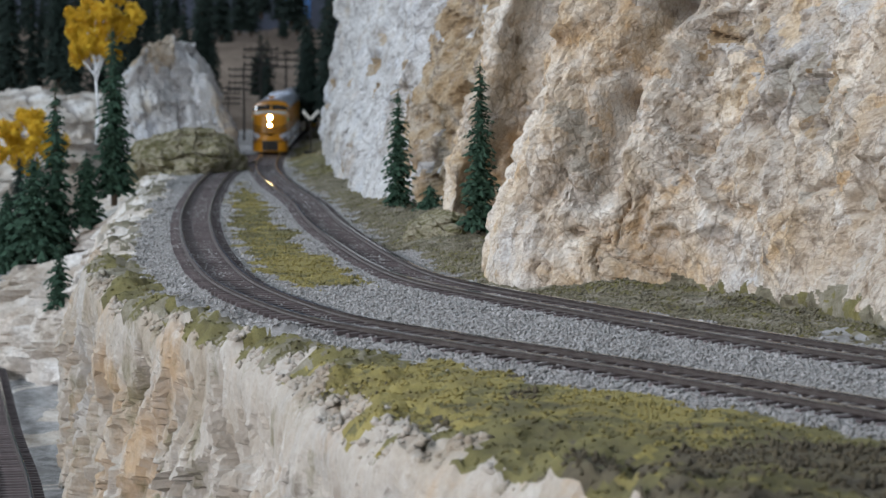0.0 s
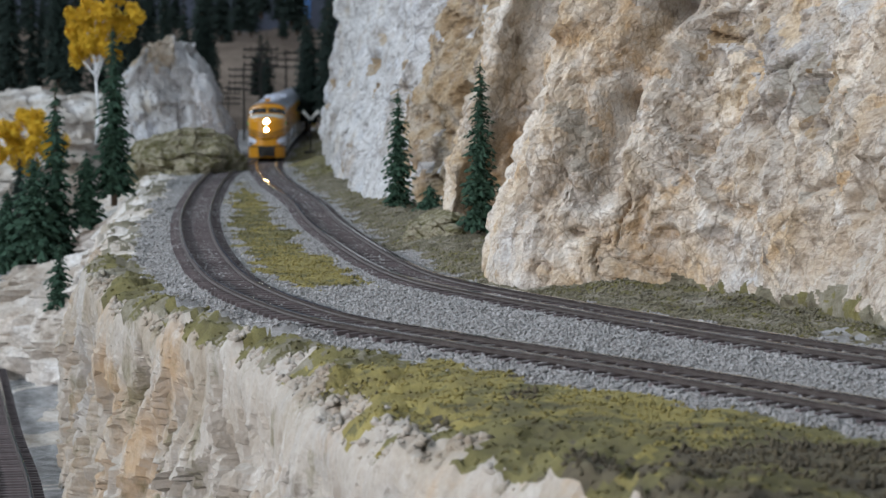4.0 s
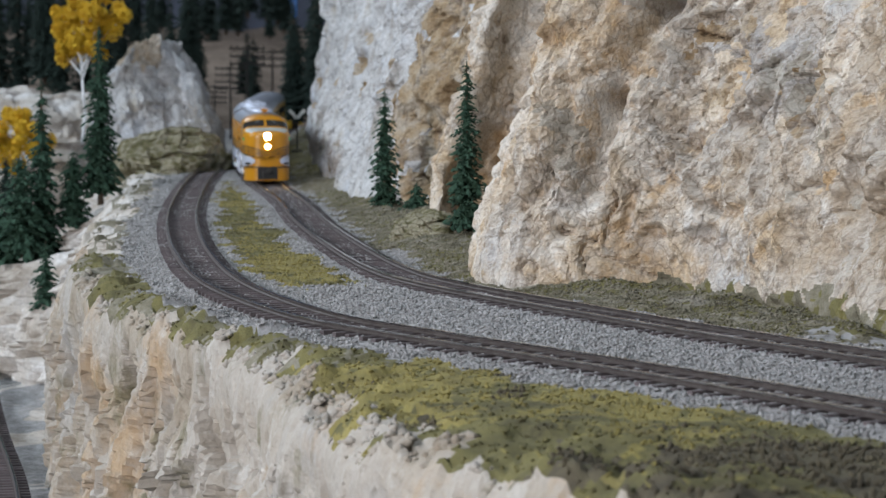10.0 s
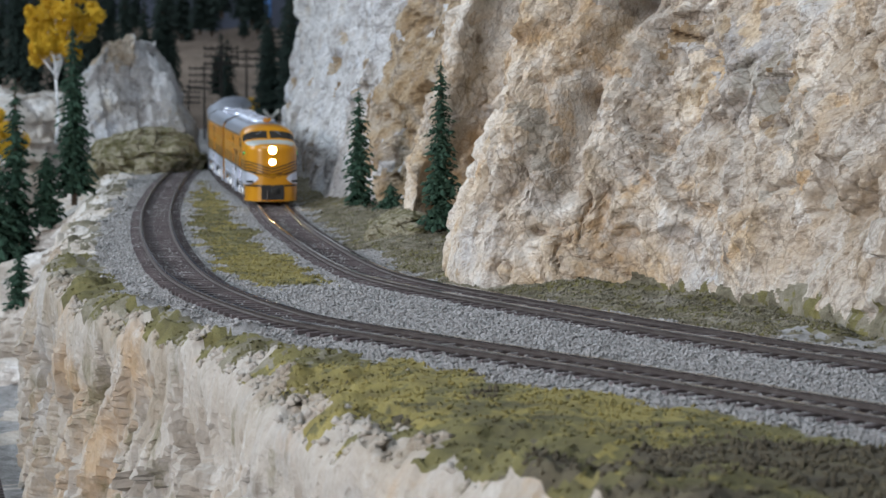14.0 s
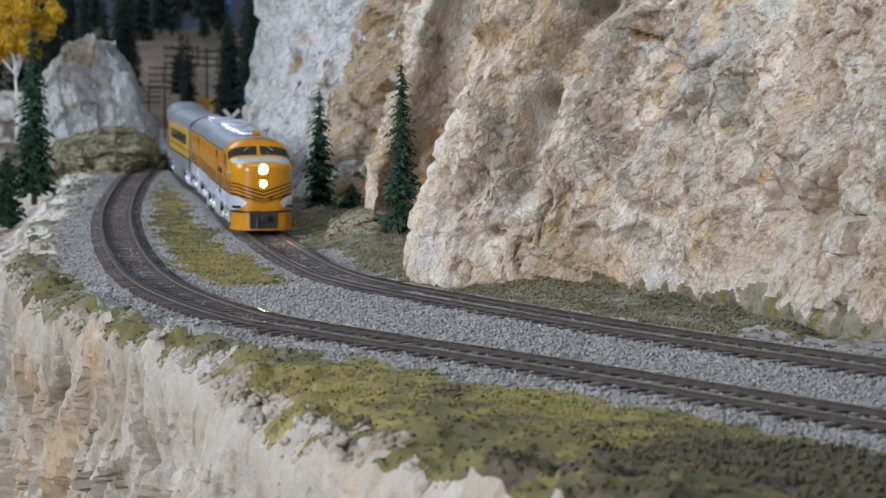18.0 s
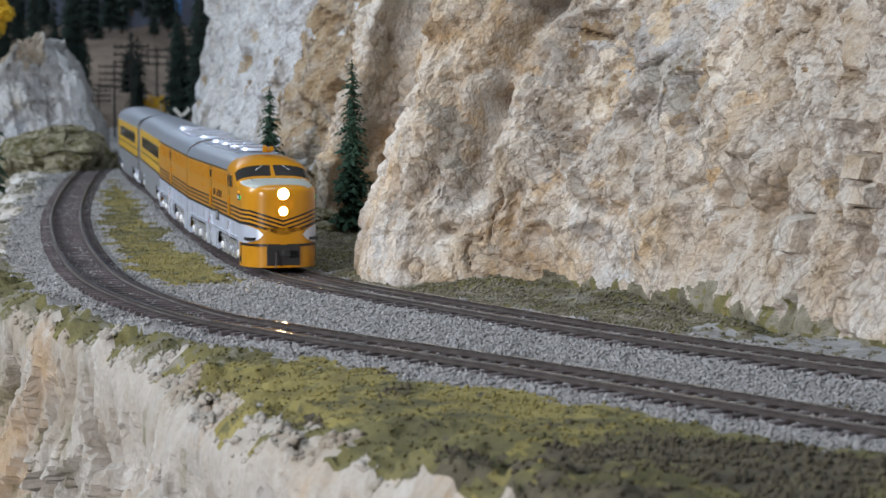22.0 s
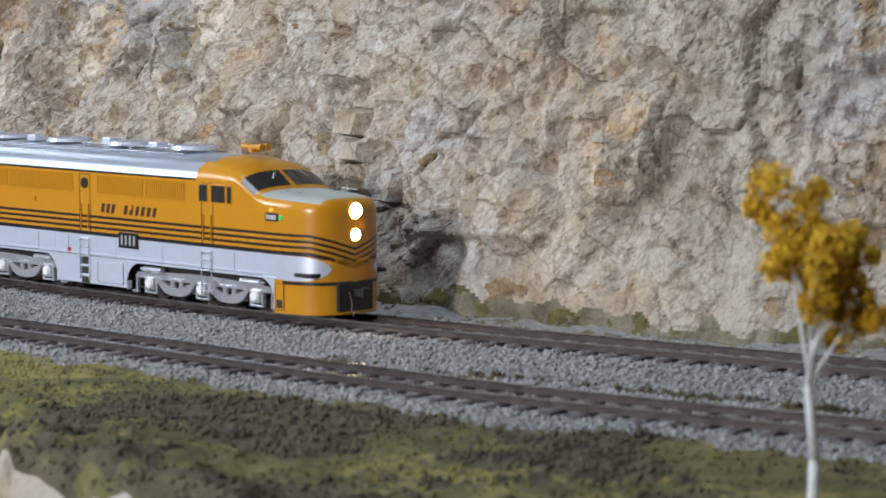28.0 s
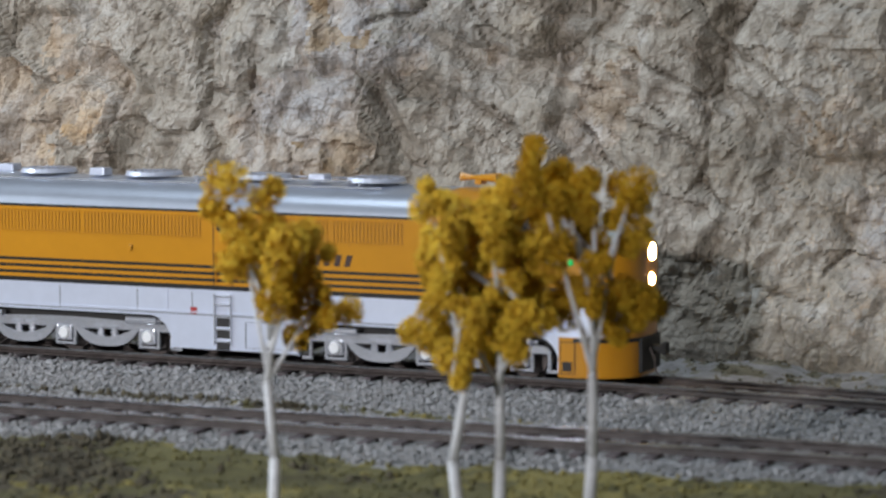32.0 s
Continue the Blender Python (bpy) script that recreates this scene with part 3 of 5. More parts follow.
    cream = (np.interp(S, [1.95, 2.1, 2.2], [1.0, 0.7, -0.2]) > 0.5 + 1.1 * fbm(a * 20, b * 20, 125, 5, 0.65)) & (mat is ROCK)
    ochre = np.interp(S, [1.34, 1.38, 1.47, 1.60], [-0.2, 0.8, 0.7, -0.2]) > 0.5 + 1.2 * fbm(a * 24, b * 24, 129, 5, 0.7)
    # olive foam creeping up the foot of the wall
    foot = Z < np.interp(S, [2.08, 2.15, 2.42, 2.55], [0.0, 0.0032, 0.0032, 0.0]) * (0.9 + 1.8 * fbm(a * 26, b * 8, 131, 3)) + 0.010 * fbm(a * 120, b * 120, 133, 3)
    foot &= (S > 2.08) & (S < 2.56)
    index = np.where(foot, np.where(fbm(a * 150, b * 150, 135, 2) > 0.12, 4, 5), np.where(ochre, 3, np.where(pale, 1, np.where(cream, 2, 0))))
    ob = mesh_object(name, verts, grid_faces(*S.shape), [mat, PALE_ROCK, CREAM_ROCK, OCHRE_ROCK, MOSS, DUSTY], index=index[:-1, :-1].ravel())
    return tagged(ob, label, "cliff", kind="structure")


CUT = cliff_line.near(-0.008, 1.674)[0]
build_cliff("cliff_grey", 0.02, CUT + 0.002, 0.0024, GREY_ROCK, "pale grey plaster rock cliff beside the track cutting", 5)
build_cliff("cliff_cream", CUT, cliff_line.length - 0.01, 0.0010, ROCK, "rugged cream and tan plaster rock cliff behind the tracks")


# ---- tracks ----
def sweep(line, s, offset, profile, z0=0.0):
    p = line.at(s) + line.side(s, 0.006) * offset
    side = line.side(s, 0.006)
    verts = []
    for (x, y), (a, b) in zip(p, side):
        for u, w in profile:
            verts.append((x + a * u, y + b * u, z0 + w))
    n = len(profile)
    faces = [(i * n + k, i * n + (k + 1) % n, (i + 1) * n + (k + 1) % n, (i + 1) * n + k) for i in range(len(s) - 1) for k in range(n)]
    return verts, faces


RAIL_FORM = [(-0.0011, -0.0021), (0.0011, -0.0021), (0.0011, -0.0017), (0.0003, -0.0013), (0.0003, -0.0007), (0.00045, -0.0005), (0.00045, 0.0), (-0.00045, 0.0), (-0.00045, -0.0005), (-0.0003, -0.0007), (-0.0003, -0.0013), (-0.0011, -0.0017)]


def tie_mesh():
    bm = bmesh.new()
    box(bm, 0, 0, -0.0008, 0.0027, 0.0300, 0.0017, 0.00025)
    data = bpy.data.meshes.new("tie")
    bm.to_mesh(data)
    bm.free()
    data.materials.append(TIE)
    return data


TIE_DATA = tie_mesh()


def build_track(line, s0, s1, z, label, spacing=0.0088):
    track = tagged(new("railway_track"), label, "track", "model railway tracks", "structure")
    s = np.arange(s0, s1, 0.006)
    for side in (-1, 1):
        verts, faces = sweep(line, s, side * 0.0087, RAIL_FORM, z)
        n = len(RAIL_FORM)
        index = [1 if k % n in (5, 6, 7) else 0 for k in range(len(faces))]
        mesh_object("rail", verts, faces, [RAIL, RAILHEAD], track, index=index)
    rng = random.Random(int(s1 * 1000))
    for k, st in enumerate(np.arange(s0, s1, spacing)):
        x, y = line.at(st)
        w = line.way(st)
        tie = new("tie", TIE_DATA)
        tie.parent = track
        tie.matrix_basis = pose(x, y, z - 0.0022 - rng.random() * 0.0003, 0, 0, math.degrees(math.atan2(w[1], w[0])) + rng.uniform(-1.5, 1.5))
    return track


build_track(inner, 0.15, inner.length - 0.05, 0.0, "railway track with rusty rails on dark weathered ties")
build_track(outer, 0.16, outer.length - 0.05, 0.0, "curved railway track with rusty rails beside the shelf edge")
build_track(lower, 0.05, lower.length - 0.05, LOW_Z + 0.010, "lower railway track below the rock face", 0.008)


# ---- trees ----
def conifer(height, radius, seed, mat=NEEDLES, tiers=18, label="dark green foam conifer tree"):
    """A tapering trunk with drooping, ragged branches of needle clumps in tiers."""
    rng = random.Random(seed)
    tree = new("conifer_tree")
    bm = bmesh.new()
    tube(bm, (0, 0, 0), (0, 0, height * 0.97), height * 0.018, height * 0.003, 7)
    part("trunk", bm, BARK, tree)
    verts, faces = [], []
    for k in range(tiers):
        f = k / (tiers - 1)
        z = height * (0.10 + 0.88 * f)
        r = radius * (1 - f) ** 0.5 * rng.uniform(0.78, 1.12) + radius * 0.06
        count = max(6, int(15 * (1 - f) + 7))
        for b in range(count):
            a = 2 * math.pi * (b + rng.random() * 0.8) / count
            reach = r * rng.uniform(0.6, 1.12)
            droop = reach * rng.uniform(0.15, 0.5)
            ca, sa = math.cos(a), math.sin(a)
            zz = z + rng.uniform(-0.5, 0.5) * height / tiers
            for q in range(3):
                g0, g1 = q / 3, (q + 1.15) / 3
                wide = reach * 0.36 * (1.15 - g1 * 0.75) + radius * 0.02
                c0 = Vector((ca * reach * g0, sa * reach * g0, zz - droop * g0 * g0))
                c1 = Vector((ca * reach * g1, sa * reach * g1, zz - droop * g1 * g1 + rng.uniform(-0.1, 0.1) * reach))
                o = Vector((-sa, ca, 0)) * wide
                up = Vector((0, 0, wide * 0.45))
                n = len(verts)
                mid = (c0 + c1) / 2
                verts += [c0, mid + o - up, c1, mid - o - up * rng.random(), mid + up, mid - up * 1.3]
                faces += [(n, n + 1, n + 4), (n + 1, n + 2, n + 4), (n + 2, n + 3, n + 4), (n + 3, n, n + 4), (n + 1, n, n + 5), (n + 2, n + 1, n + 5), (n + 3, n + 2, n + 5), (n, n + 3, n + 5)]
    mesh_object("crown", verts, faces, mat, tree)
    return tagged(tree, label, "tree", "conifer trees")


def aspen(height, width, seed, label="aspen tree with golden leaves and pale trunk", density=420, trunk=0.022, limbs=7, low=0.50):
    rng = random.Random(seed)
    tree = new("aspen_tree")
    bm = bmesh.new()
    bend = [(rng.uniform(-0.02, 0.02) * height, rng.uniform(-0.02, 0.02) * height) for _ in range(5)]
    bend[0] = (0, 0)
    pts = [Vector((bend[k][0], bend[k][1], height * 0.85 * k / 4)) for k in range(5)]
    for k in range(4):
        tube(bm, pts[k], pts[k + 1], height * trunk * (1 - k * 0.2), height * trunk * (0.8 - k * 0.2) + 0.0001, 9)
    part("trunk", bm, ASPEN_BARK, tree, smooth=True)
    clumps = []
    for k in range(limbs):
        a = 2.4 * k + rng.random()
        base = pts[2] + (pts[4] - pts[2]) * (k / limbs) * 0.8
        tip = Vector((math.cos(a) * width * rng.uniform(0.22, 0.52), math.sin(a) * width * rng.uniform(0.22, 0.52), height * rng.uniform(low, 0.95)))
        bm = bmesh.new()
        tube(bm, base, tip, height * 0.008, height * 0.003, 6)
        part("limb", bm, ASPEN_BARK, tree)
        for q in range(5):
            spot_at = base.lerp(tip, rng.uniform(0.55, 1.08)) + Vector((rng.gauss(0, 0.07), rng.gauss(0, 0.07), rng.gauss(0.02, 0.06))) * width
            clumps.append((spot_at, width * rng.uniform(0.06, 0.14)))
    for q in range(4):
        clumps.append((Vector((rng.gauss(0, 0.08) * width, rng.gauss(0, 0.08) * width, height * rng.uniform(0.84, 0.97))), width * rng.uniform(0.07, 0.13)))
    verts, faces = [], []
    leaf = width * 0.021
    for c, r in clumps:
        for _ in range(int(density * 0.6)):
            d = Vector((rng.gauss(0, 1), rng.gauss(0, 1), rng.gauss(0, 1))).normalized() * r * rng.random() ** 0.45
            d.z *= 1.1
            u = Vector((rng.gauss(0, 1), rng.gauss(0, 1), rng.gauss(0, 1))).normalized() * leaf * rng.uniform(0.6, 1.2)
            w = u.orthogonal().normalized() * leaf * 0.8
            n = len(verts)
            q = c + d
            verts += [q - u, q + w, q + u, q - w]
            faces.append((n, n + 1, n + 2, n + 3))
    mesh_object("crown", verts, faces, ASPEN_LEAF, tree)
    return tagged(tree, label, "tree", "aspen trees")


def at(tree, x, y, z, turn=0):
    tree.matrix_basis = pose(x, y, z, 0, 0, turn)
    return tree


at(conifer(0.078, 0.0120, 1, label="small dark green conifer at the foot of the grey cliff"), -0.028, 1.647, 0.0)
at(conifer(0.097, 0.0115, 2, tiers=24, label="tall slender dark green conifer between the rock ribs"), 0.0195, 1.395, 0.0)
at(conifer(0.019, 0.012, 3, tiers=7, label="low dark green conifer shrub beside the grey cliff"), -0.008, 1.625, 0.0)
at(conifer(0.180, 0.0200, 4, tiers=32, label="tall dark green conifer on the rocky slope"), -0.282, 1.927, -0.100)
at(conifer(0.134, 0.0165, 5, tiers=30, label="tall dense dark green conifer behind the shelf edge"), -0.242, 1.946, -0.014)
at(conifer(0.055, 0.016, 6, tiers=14, label="small dark green conifer on the slope"), -0.261, 1.938, -0.028)
at(conifer(0.075, 0.022, 7, tiers=16, label="dark green conifer on the slope"), -0.295, 1.906, -0.05)
at(conifer(0.06, 0.02, 8, tiers=14, label="dark green conifer low on the slope"), -0.317, 1.923, -0.06)
at(conifer(0.045, 0.011, 9, tiers=12, label="small dark green conifer on the whitish slope below the shelf"), -0.250, 1.72, -0.068)
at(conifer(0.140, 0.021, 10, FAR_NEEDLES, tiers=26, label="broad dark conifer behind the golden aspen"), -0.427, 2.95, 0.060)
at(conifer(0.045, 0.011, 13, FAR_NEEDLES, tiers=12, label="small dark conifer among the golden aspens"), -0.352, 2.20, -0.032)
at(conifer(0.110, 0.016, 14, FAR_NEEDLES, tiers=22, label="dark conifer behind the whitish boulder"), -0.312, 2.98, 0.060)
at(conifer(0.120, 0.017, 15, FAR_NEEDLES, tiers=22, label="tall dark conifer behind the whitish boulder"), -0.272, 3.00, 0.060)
at(aspen(0.140, 0.070, 11, density=520, trunk=0.014, limbs=12, low=0.58), -0.322, 2.46, 0.012)
at(aspen(0.11, 0.06, 12, "shorter aspen tree with golden leaves on the rocky slope", 520, 0.014, 12), -0.362, 2.353, -0.058)
for k, (x, y, h, low) in enumerate(((0.1980, 0.4963, 0.077, 0.64), (0.2310, 0.4763, 0.077, 0.50), (0.2370, 0.4713, 0.078, 0.56), (0.2540, 0.4653, 0.083, 0.56))):
    at(aspen(h * 0.95, 0.0270, 21 + k, "slender golden aspen tree with a white trunk beside the track", 520, 0.018, 11, low - 0.04), x, y, -0.006, 50 * k)


# ---- rocks and the far side ----
def boulder(name, cx, cy, cz, rx, ry, rz, seed, mat, label):
    rows, cols = 110, 170
    u, v = np.meshgrid(np.linspace(0.02, 1, rows), np.linspace(0, 1, cols), indexing="ij")
    th, ph = u * math.pi * 0.60, v * 2 * math.pi
    a, b = np.cos(ph), np.sin(ph)
    a, b = a * np.sin(th), b * np.sin(th)
    c = np.cos(th)
    k = 1 + 0.16 * fbm(a * 1.5 + 9, c * 1.5, seed, 3) + 0.16 * fbm(b * 1.5, c * 1.5 + 7, seed + 2, 3) + 0.07 * chunks(a * 3 + 4 + b, c * 3, seed + 3, 1.3) + 0.07 * chunks(b * 3 - a, c * 3 + 5, seed + 4, 1.3)
    k += 0.035 * chunks(a * 8 + 3 + 3 * c, b * 8 - 4 * c, seed + 5, 1.4) + 0.025 * chunks(a * 9, c * 10, seed + 11, 1.5) + 0.03 * fbm(b * 14 + a * 6, c * 14, seed + 9, 4)
    x, y, z = rx * k * a, ry * k * b, rz * k * np.cos(th)
    verts = np.stack([cx + x, cy + y, cz + z], -1).reshape(-1, 3)
    mats, index = mat if isinstance(mat, list) else [mat], None
    if len(mats) > 1:
        # a whitish streak down one flank and an ochre crown
        turn, high = ph + 0.25 * fbm(th * 3, ph * 3, seed + 20, 3), th + 0.5 * fbm(ph * 2, th * 2, seed + 21, 3)
        index = np.where((turn > 5.30) & (turn < 5.80) & (th > 0.35), 1, np.where((high < 0.75) & (turn > 2.6) & (turn < 5.0), 2, 0))[:-1, :-1].ravel()
    ob = mesh_object(name, verts, grid_faces(rows, cols), mats, index=index)
    return tagged(ob, label, "rock")


CHALK = material("chalky_plaster", [(0.70, 0.70, 0.71), (0.86, 0.87, 0.90)], 60, 0.9, bump=0.7, grain=500)
boulder("boulder", -0.262, 2.57, -0.005, 0.064, 0.11, 0.112, 101, [GREY_ROCK, CHALK, ROCK], "large whitish grey plaster boulder beside the track cutting")
boulder("rock_outcrop", -0.396, 2.676, -0.03, 0.115, 0.14, 0.092, 131, WHITE_ROCK, "whitish rocky outcrop below the golden aspens")

DUSTY_MOSS = material("mottled_olive_turf", [(0.10, 0.085, 0.05), (0.12, 0.11, 0.045), (0.30, 0.27, 0.20), (0.14, 0.125, 0.05)], 110, 0.98, bump=0.9, grain=900, bump_size=0.0015)
boulder("moss_mound", 0.002, 1.435, -0.004, 0.026, 0.055, 0.018, 161, DUSTY_MOSS, "low olive mossy bank at the foot of the rock rib")
boulder("moss_mound", -0.222, 2.27, -0.006, 0.050, 0.085, 0.036, 151, DUSTY_MOSS, "olive mossy mound in front of the whitish boulder")


def hillside():
    x = np.linspace(-2.4, 0.9, 130)
    y = np.linspace(2.8, 6.2, 90)
    X, Y = np.meshgrid(x, y, indexing="ij")
    Z = -0.02 + 0.15 * np.clip((Y - 2.9) / 2.8, 0, 1) ** 0.8 + 0.05 * fbm(X * 3, Y * 3, 141, 4) + 0.01 * fbm(X * 25, Y * 25, 147, 3)
    Z -= 0.05 * np.exp(-((X + 0.10) / 0.12) ** 2) * np.clip((4.0 - Y) / 0.8, 0, 1)
    ob = mesh_object("hillside", np.stack([X, Y, Z], -1).reshape(-1, 3), grid_faces(*X.shape), HILL, smooth=True)
    return tagged(ob, "dim tan plaster hillside rising behind the cutting", "hill", kind="structure")


hillside()


def telegraph_pole(x, y, z, h, arms, turn=0.0):
    pole = new("telegraph_pole")
    bm = bmesh.new()
    tube(bm, (0, 0, 0), (0, 0, h), h * 0.016, h * 0.012, 7)
    part("post", bm, POLE_WOOD, pole)
    for k in range(arms):
        zz = h * (0.95 - 0.09 * k)
        bm = bmesh.new()
        box(bm, 0, 0, zz, h * 0.42, h * 0.018, h * 0.022)
        arm = part("crossarm", bm, POLE_WOOD, pole)
        for q in range(6):
            bm = bmesh.new()
            tube(bm, (h * (-0.19 + 0.076 * q), 0, zz), (h * (-0.19 + 0.076 * q), 0, zz + h * 0.04), h * 0.011, h * 0.006, 6)
            part("insulator", bm, POLE_WOOD, arm)
    pole.matrix_basis = pose(x, y, z, 0, 0, turn)
    return tagged(pole, "black wooden telegraph pole with several crossarms", "utility pole", "telegraph poles")


telegraph_pole(-0.220, 2.93, 0.0, 0.082, 4, 5)
telegraph_pole(-0.230, 2.84, 0.0, 0.062, 4, 5)
telegraph_pole(-0.223, 3.25, 0.0, 0.105, 3, 8)
telegraph_pole(-0.203, 3.43, 0.0, 0.10, 3, 8)

rng = random.Random(5)
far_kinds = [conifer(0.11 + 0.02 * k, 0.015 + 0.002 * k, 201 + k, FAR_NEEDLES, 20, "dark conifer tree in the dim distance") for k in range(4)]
# bearing (sine of the angle from the start view), distance and foot height of the far wood
wood = [(rng.uniform(-0.168, -0.087), rng.uniform(2.8, 3.6), rng.uniform(0.02, 0.07)) for _ in range(20)]
wood += [(rng.uniform(-0.168, -0.052), rng.uniform(4.2, 5.4), rng.uniform(0.10, 0.15)) for _ in range(34)]
wood += [(rng.uniform(-0.0545, -0.041), rng.uniform(2.85, 3.1), rng.uniform(-0.01, 0.03)) for _ in range(7)]
wood += [(rng.uniform(-0.078, -0.062), rng.uniform(3.5, 3.8), rng.uniform(-0.06, -0.02)) for _ in range(6)]
for k, (bearing, D, foot) in enumerate(wood):
    kind = far_kinds[k % 4]
    m = pose(bearing * D, D, foot, 0, 0, rng.uniform(0, 360))
    if k < 4:
        kind.matrix_basis = m
    else:
        copy_thing(kind, m)
for k, (bearing, D, foot) in enumerate(((-0.0575, 3.3, -0.035), (-0.0545, 3.35, -0.04), (-0.120, 3.4, 0.03))):
    at(aspen(0.075, 0.042, 301 + k, "golden aspen tree in the dim distance", 160), bearing * D, D, foot)


# ---- switch stand beside the cutting ----
def switch_stand(x, y, z):
    stand = new("switch_stand")
    bm = bmesh.new()
    box(bm, 0, 0, 0.0012, 0.012, 0.006, 0.0024, 0.0004)
    part("base", bm, POLE_WOOD, stand)
    bm = bmesh.new()
    tube(bm, (0, 0, 0.002), (0, 0, 0.034), 0.0008, 0.0006, 8)
    part("mast", bm, POLE_WOOD, stand)
    for q in (-1, 1):
        bm = bmesh.new()
        box(bm, 0, 0, 0.0055, 0.0032, 0.0009, 0.011, 0.0003, Matrix.Translation((0, 0, 0.033)) @ Matrix.Rotation(q * 0.75, 4, "Y"))
        part("target_blade", bm, WHITE, stand, "white pointed target blade")
    stand.matrix_basis = pose(x, y, z)
    return tagged(stand, "small switch stand with a white arrow target beside the cutting", "signal")


switch_stand(-0.128, 2.56, 0.0)


# ---- hall ----
def slab(name, x, y, z, sx, sy, sz, mat, label, category):
    bm = bmesh.new()
    box(bm, 0, 0, 0, sx, sy, sz, 0.004)
    ob = part(name, bm, mat)
    ob.matrix_basis = pose(x, y, z)
    return tagged(ob, label, category, kind="structure")


slab("backdrop", -0.5, 6.6, 0.6, 8.0, 0.02, 2.4, BACKDROP, "dim blue grey painted backdrop behind the hills", "backdrop")
slab("blue_panel", -0.341, 6.1, 0.30, 0.075, 0.01, 0.26, BLUE, "blue painted panel behind the hills", "panel")
slab("floor", 0, 2.0, -1.1, 8, 10.4, 0.1, HALL, "grey hall floor", "floor")
slab("ceiling", 0, 2.0, 2.2, 8, 10.4, 0.1, HALL, "grey hall ceiling", "ceiling")
slab("wall_west", -4.0, 2.0, 0.55, 0.1, 10.4, 3.2, HALL, "grey hall wall", "wall")
slab("wall_east", 4.0, 2.0, 0.55, 0.1, 10.4, 3.2, HALL, "grey hall wall", "wall")
slab("wall_south", 0, -3.2, 0.55, 8, 0.1, 3.2, HALL, "grey hall wall", "wall")
slab("wall_north", 0, 7.2, 0.55, 8, 0.1, 3.2, HALL, "grey hall wall", "wall")


# ---- loose cover: ballast, foam and scrub ----
def scatter(name, mat, count, s0, s1, d0, d1, wanted, size, lift, seed, label, category, squash=0.8, fringe=0.0):
    """Small uneven lumps strewn over the shelf where its cover is one of the wanted kinds."""
    rng = np.random.RandomState(seed)
    s, d = rng.uniform(s0, s1, count), rng.uniform(d0, d1, count)
    edge = np.interp(s, BRINK_S, BRINK_D)
    keep = d < edge
    if fringe:
        # tufts that hang over the brink
        fall = fringe * rng.random_sample(count) ** 1.4 * np.clip(0.5 + 1.8 * fbm(s * 24, s * 0 + 8.1, 177, 3), 0.05, 1.2)
        d = edge + 0.0022 + 0.1 * fall
        p, z = shelf_top(s, edge)
        p, z = inner.at(s) + inner.side(s, 0.03) * d[:, None], z - fall
        code = np.full(count, wanted[0])
    else:
        s, d = s[keep], d[keep]
        p, z = shelf_top(s, d)
        code = region(s, d, p[:, 0], p[:, 1])
    do = np.concatenate([np.hypot(outer.p[None, ::3, 0] - p[k:k + 20000, :1], outer.p[None, ::3, 1] - p[k:k + 20000, 1:]).min(1) for k in range(0, len(p), 20000)])
    dt = np.minimum(np.abs(d), do)
    ok = np.isin(code, wanted) & ~((dt > 0.0072) & (dt < 0.0102))
    p, z, dt = p[ok], z[ok], dt[ok]
    n = len(p)
    z = np.where(dt < 0.0165, np.minimum(z, -0.0034), z) + lift
    r = size[0] + (size[1] - size[0]) * rng.random_sample(n) ** 2
    base = np.array([(1, 0, 0), (0, 1, 0), (-1, 0, 0), (0, -1, 0), (0, 0, 1), (0, 0, -1)], dtype=float)
    v = base[None] * r[:, None, None] * rng.uniform(0.6, 1.35, (n, 6, 1)) + rng.uniform(-0.3, 0.3, (n, 6, 3)) * r[:, None, None]
    a = rng.uniform(0, 2 * math.pi, n)
    ca, sa = np.cos(a)[:, None], np.sin(a)[:, None]
    x, y = v[..., 0] * ca - v[..., 1] * sa, v[..., 0] * sa + v[..., 1] * ca
    verts = np.stack([x + p[:, :1], y + p[:, 1:], v[..., 2] * squash + z[:, None]], -1).reshape(-1, 3)
    tri = np.array([(0, 1, 4), (1, 2, 4), (2, 3, 4), (3, 0, 4), (1, 0, 5), (2, 1, 5), (3, 2, 5), (0, 3, 5)])
    faces = (tri[None] + 6 * np.arange(n)[:, None, None]).reshape(-1, 3)
    data = bpy.data.meshes.new(name)
    data.vertices.add(len(verts))
    data.vertices.foreach_set("co", verts.ravel())
    data.loops.add(len(faces) * 3)
    data.loops.foreach_set("vertex_index", faces.ravel().astype(np.int32))
    data.polygons.add(len(faces))
    data.polygons.foreach_set("loop_start", np.arange(0, len(faces) * 3, 3, dtype=np.int32))
    data.materials.append(mat)
    data.update(calc_edges=True)
    return tagged(new(name, data), label, category, kind="stuff")


scatter("ballast", STONE, 150000, 1.9, 3.45, -0.03, 0.14, (1,), (0.0005, 0.0011), 0.0002, 1, "loose grey ballast stones along both tracks", "gravel")
scatter("distant_ballast", STONE, 30000, 1.2, 1.9, -0.03, 0.11, (1,), (0.0007, 0.0014), 0.0002, 2, "loose grey ballast stones on the far curve", "gravel")
scatter("moss", MOSS, 90000, 1.2, 3.4, -0.09, 0.36, (2,), (0.0004, 0.0011), 0.0002, 3, "tufts of olive ground foam", "moss")
scatter("yellow_moss", YELLOW_MOSS, 130000, 1.2, 3.4, -0.06, 0.36, (3,), (0.0004, 0.0010), 0.0002, 4, "tufts of yellowish ground foam", "moss")
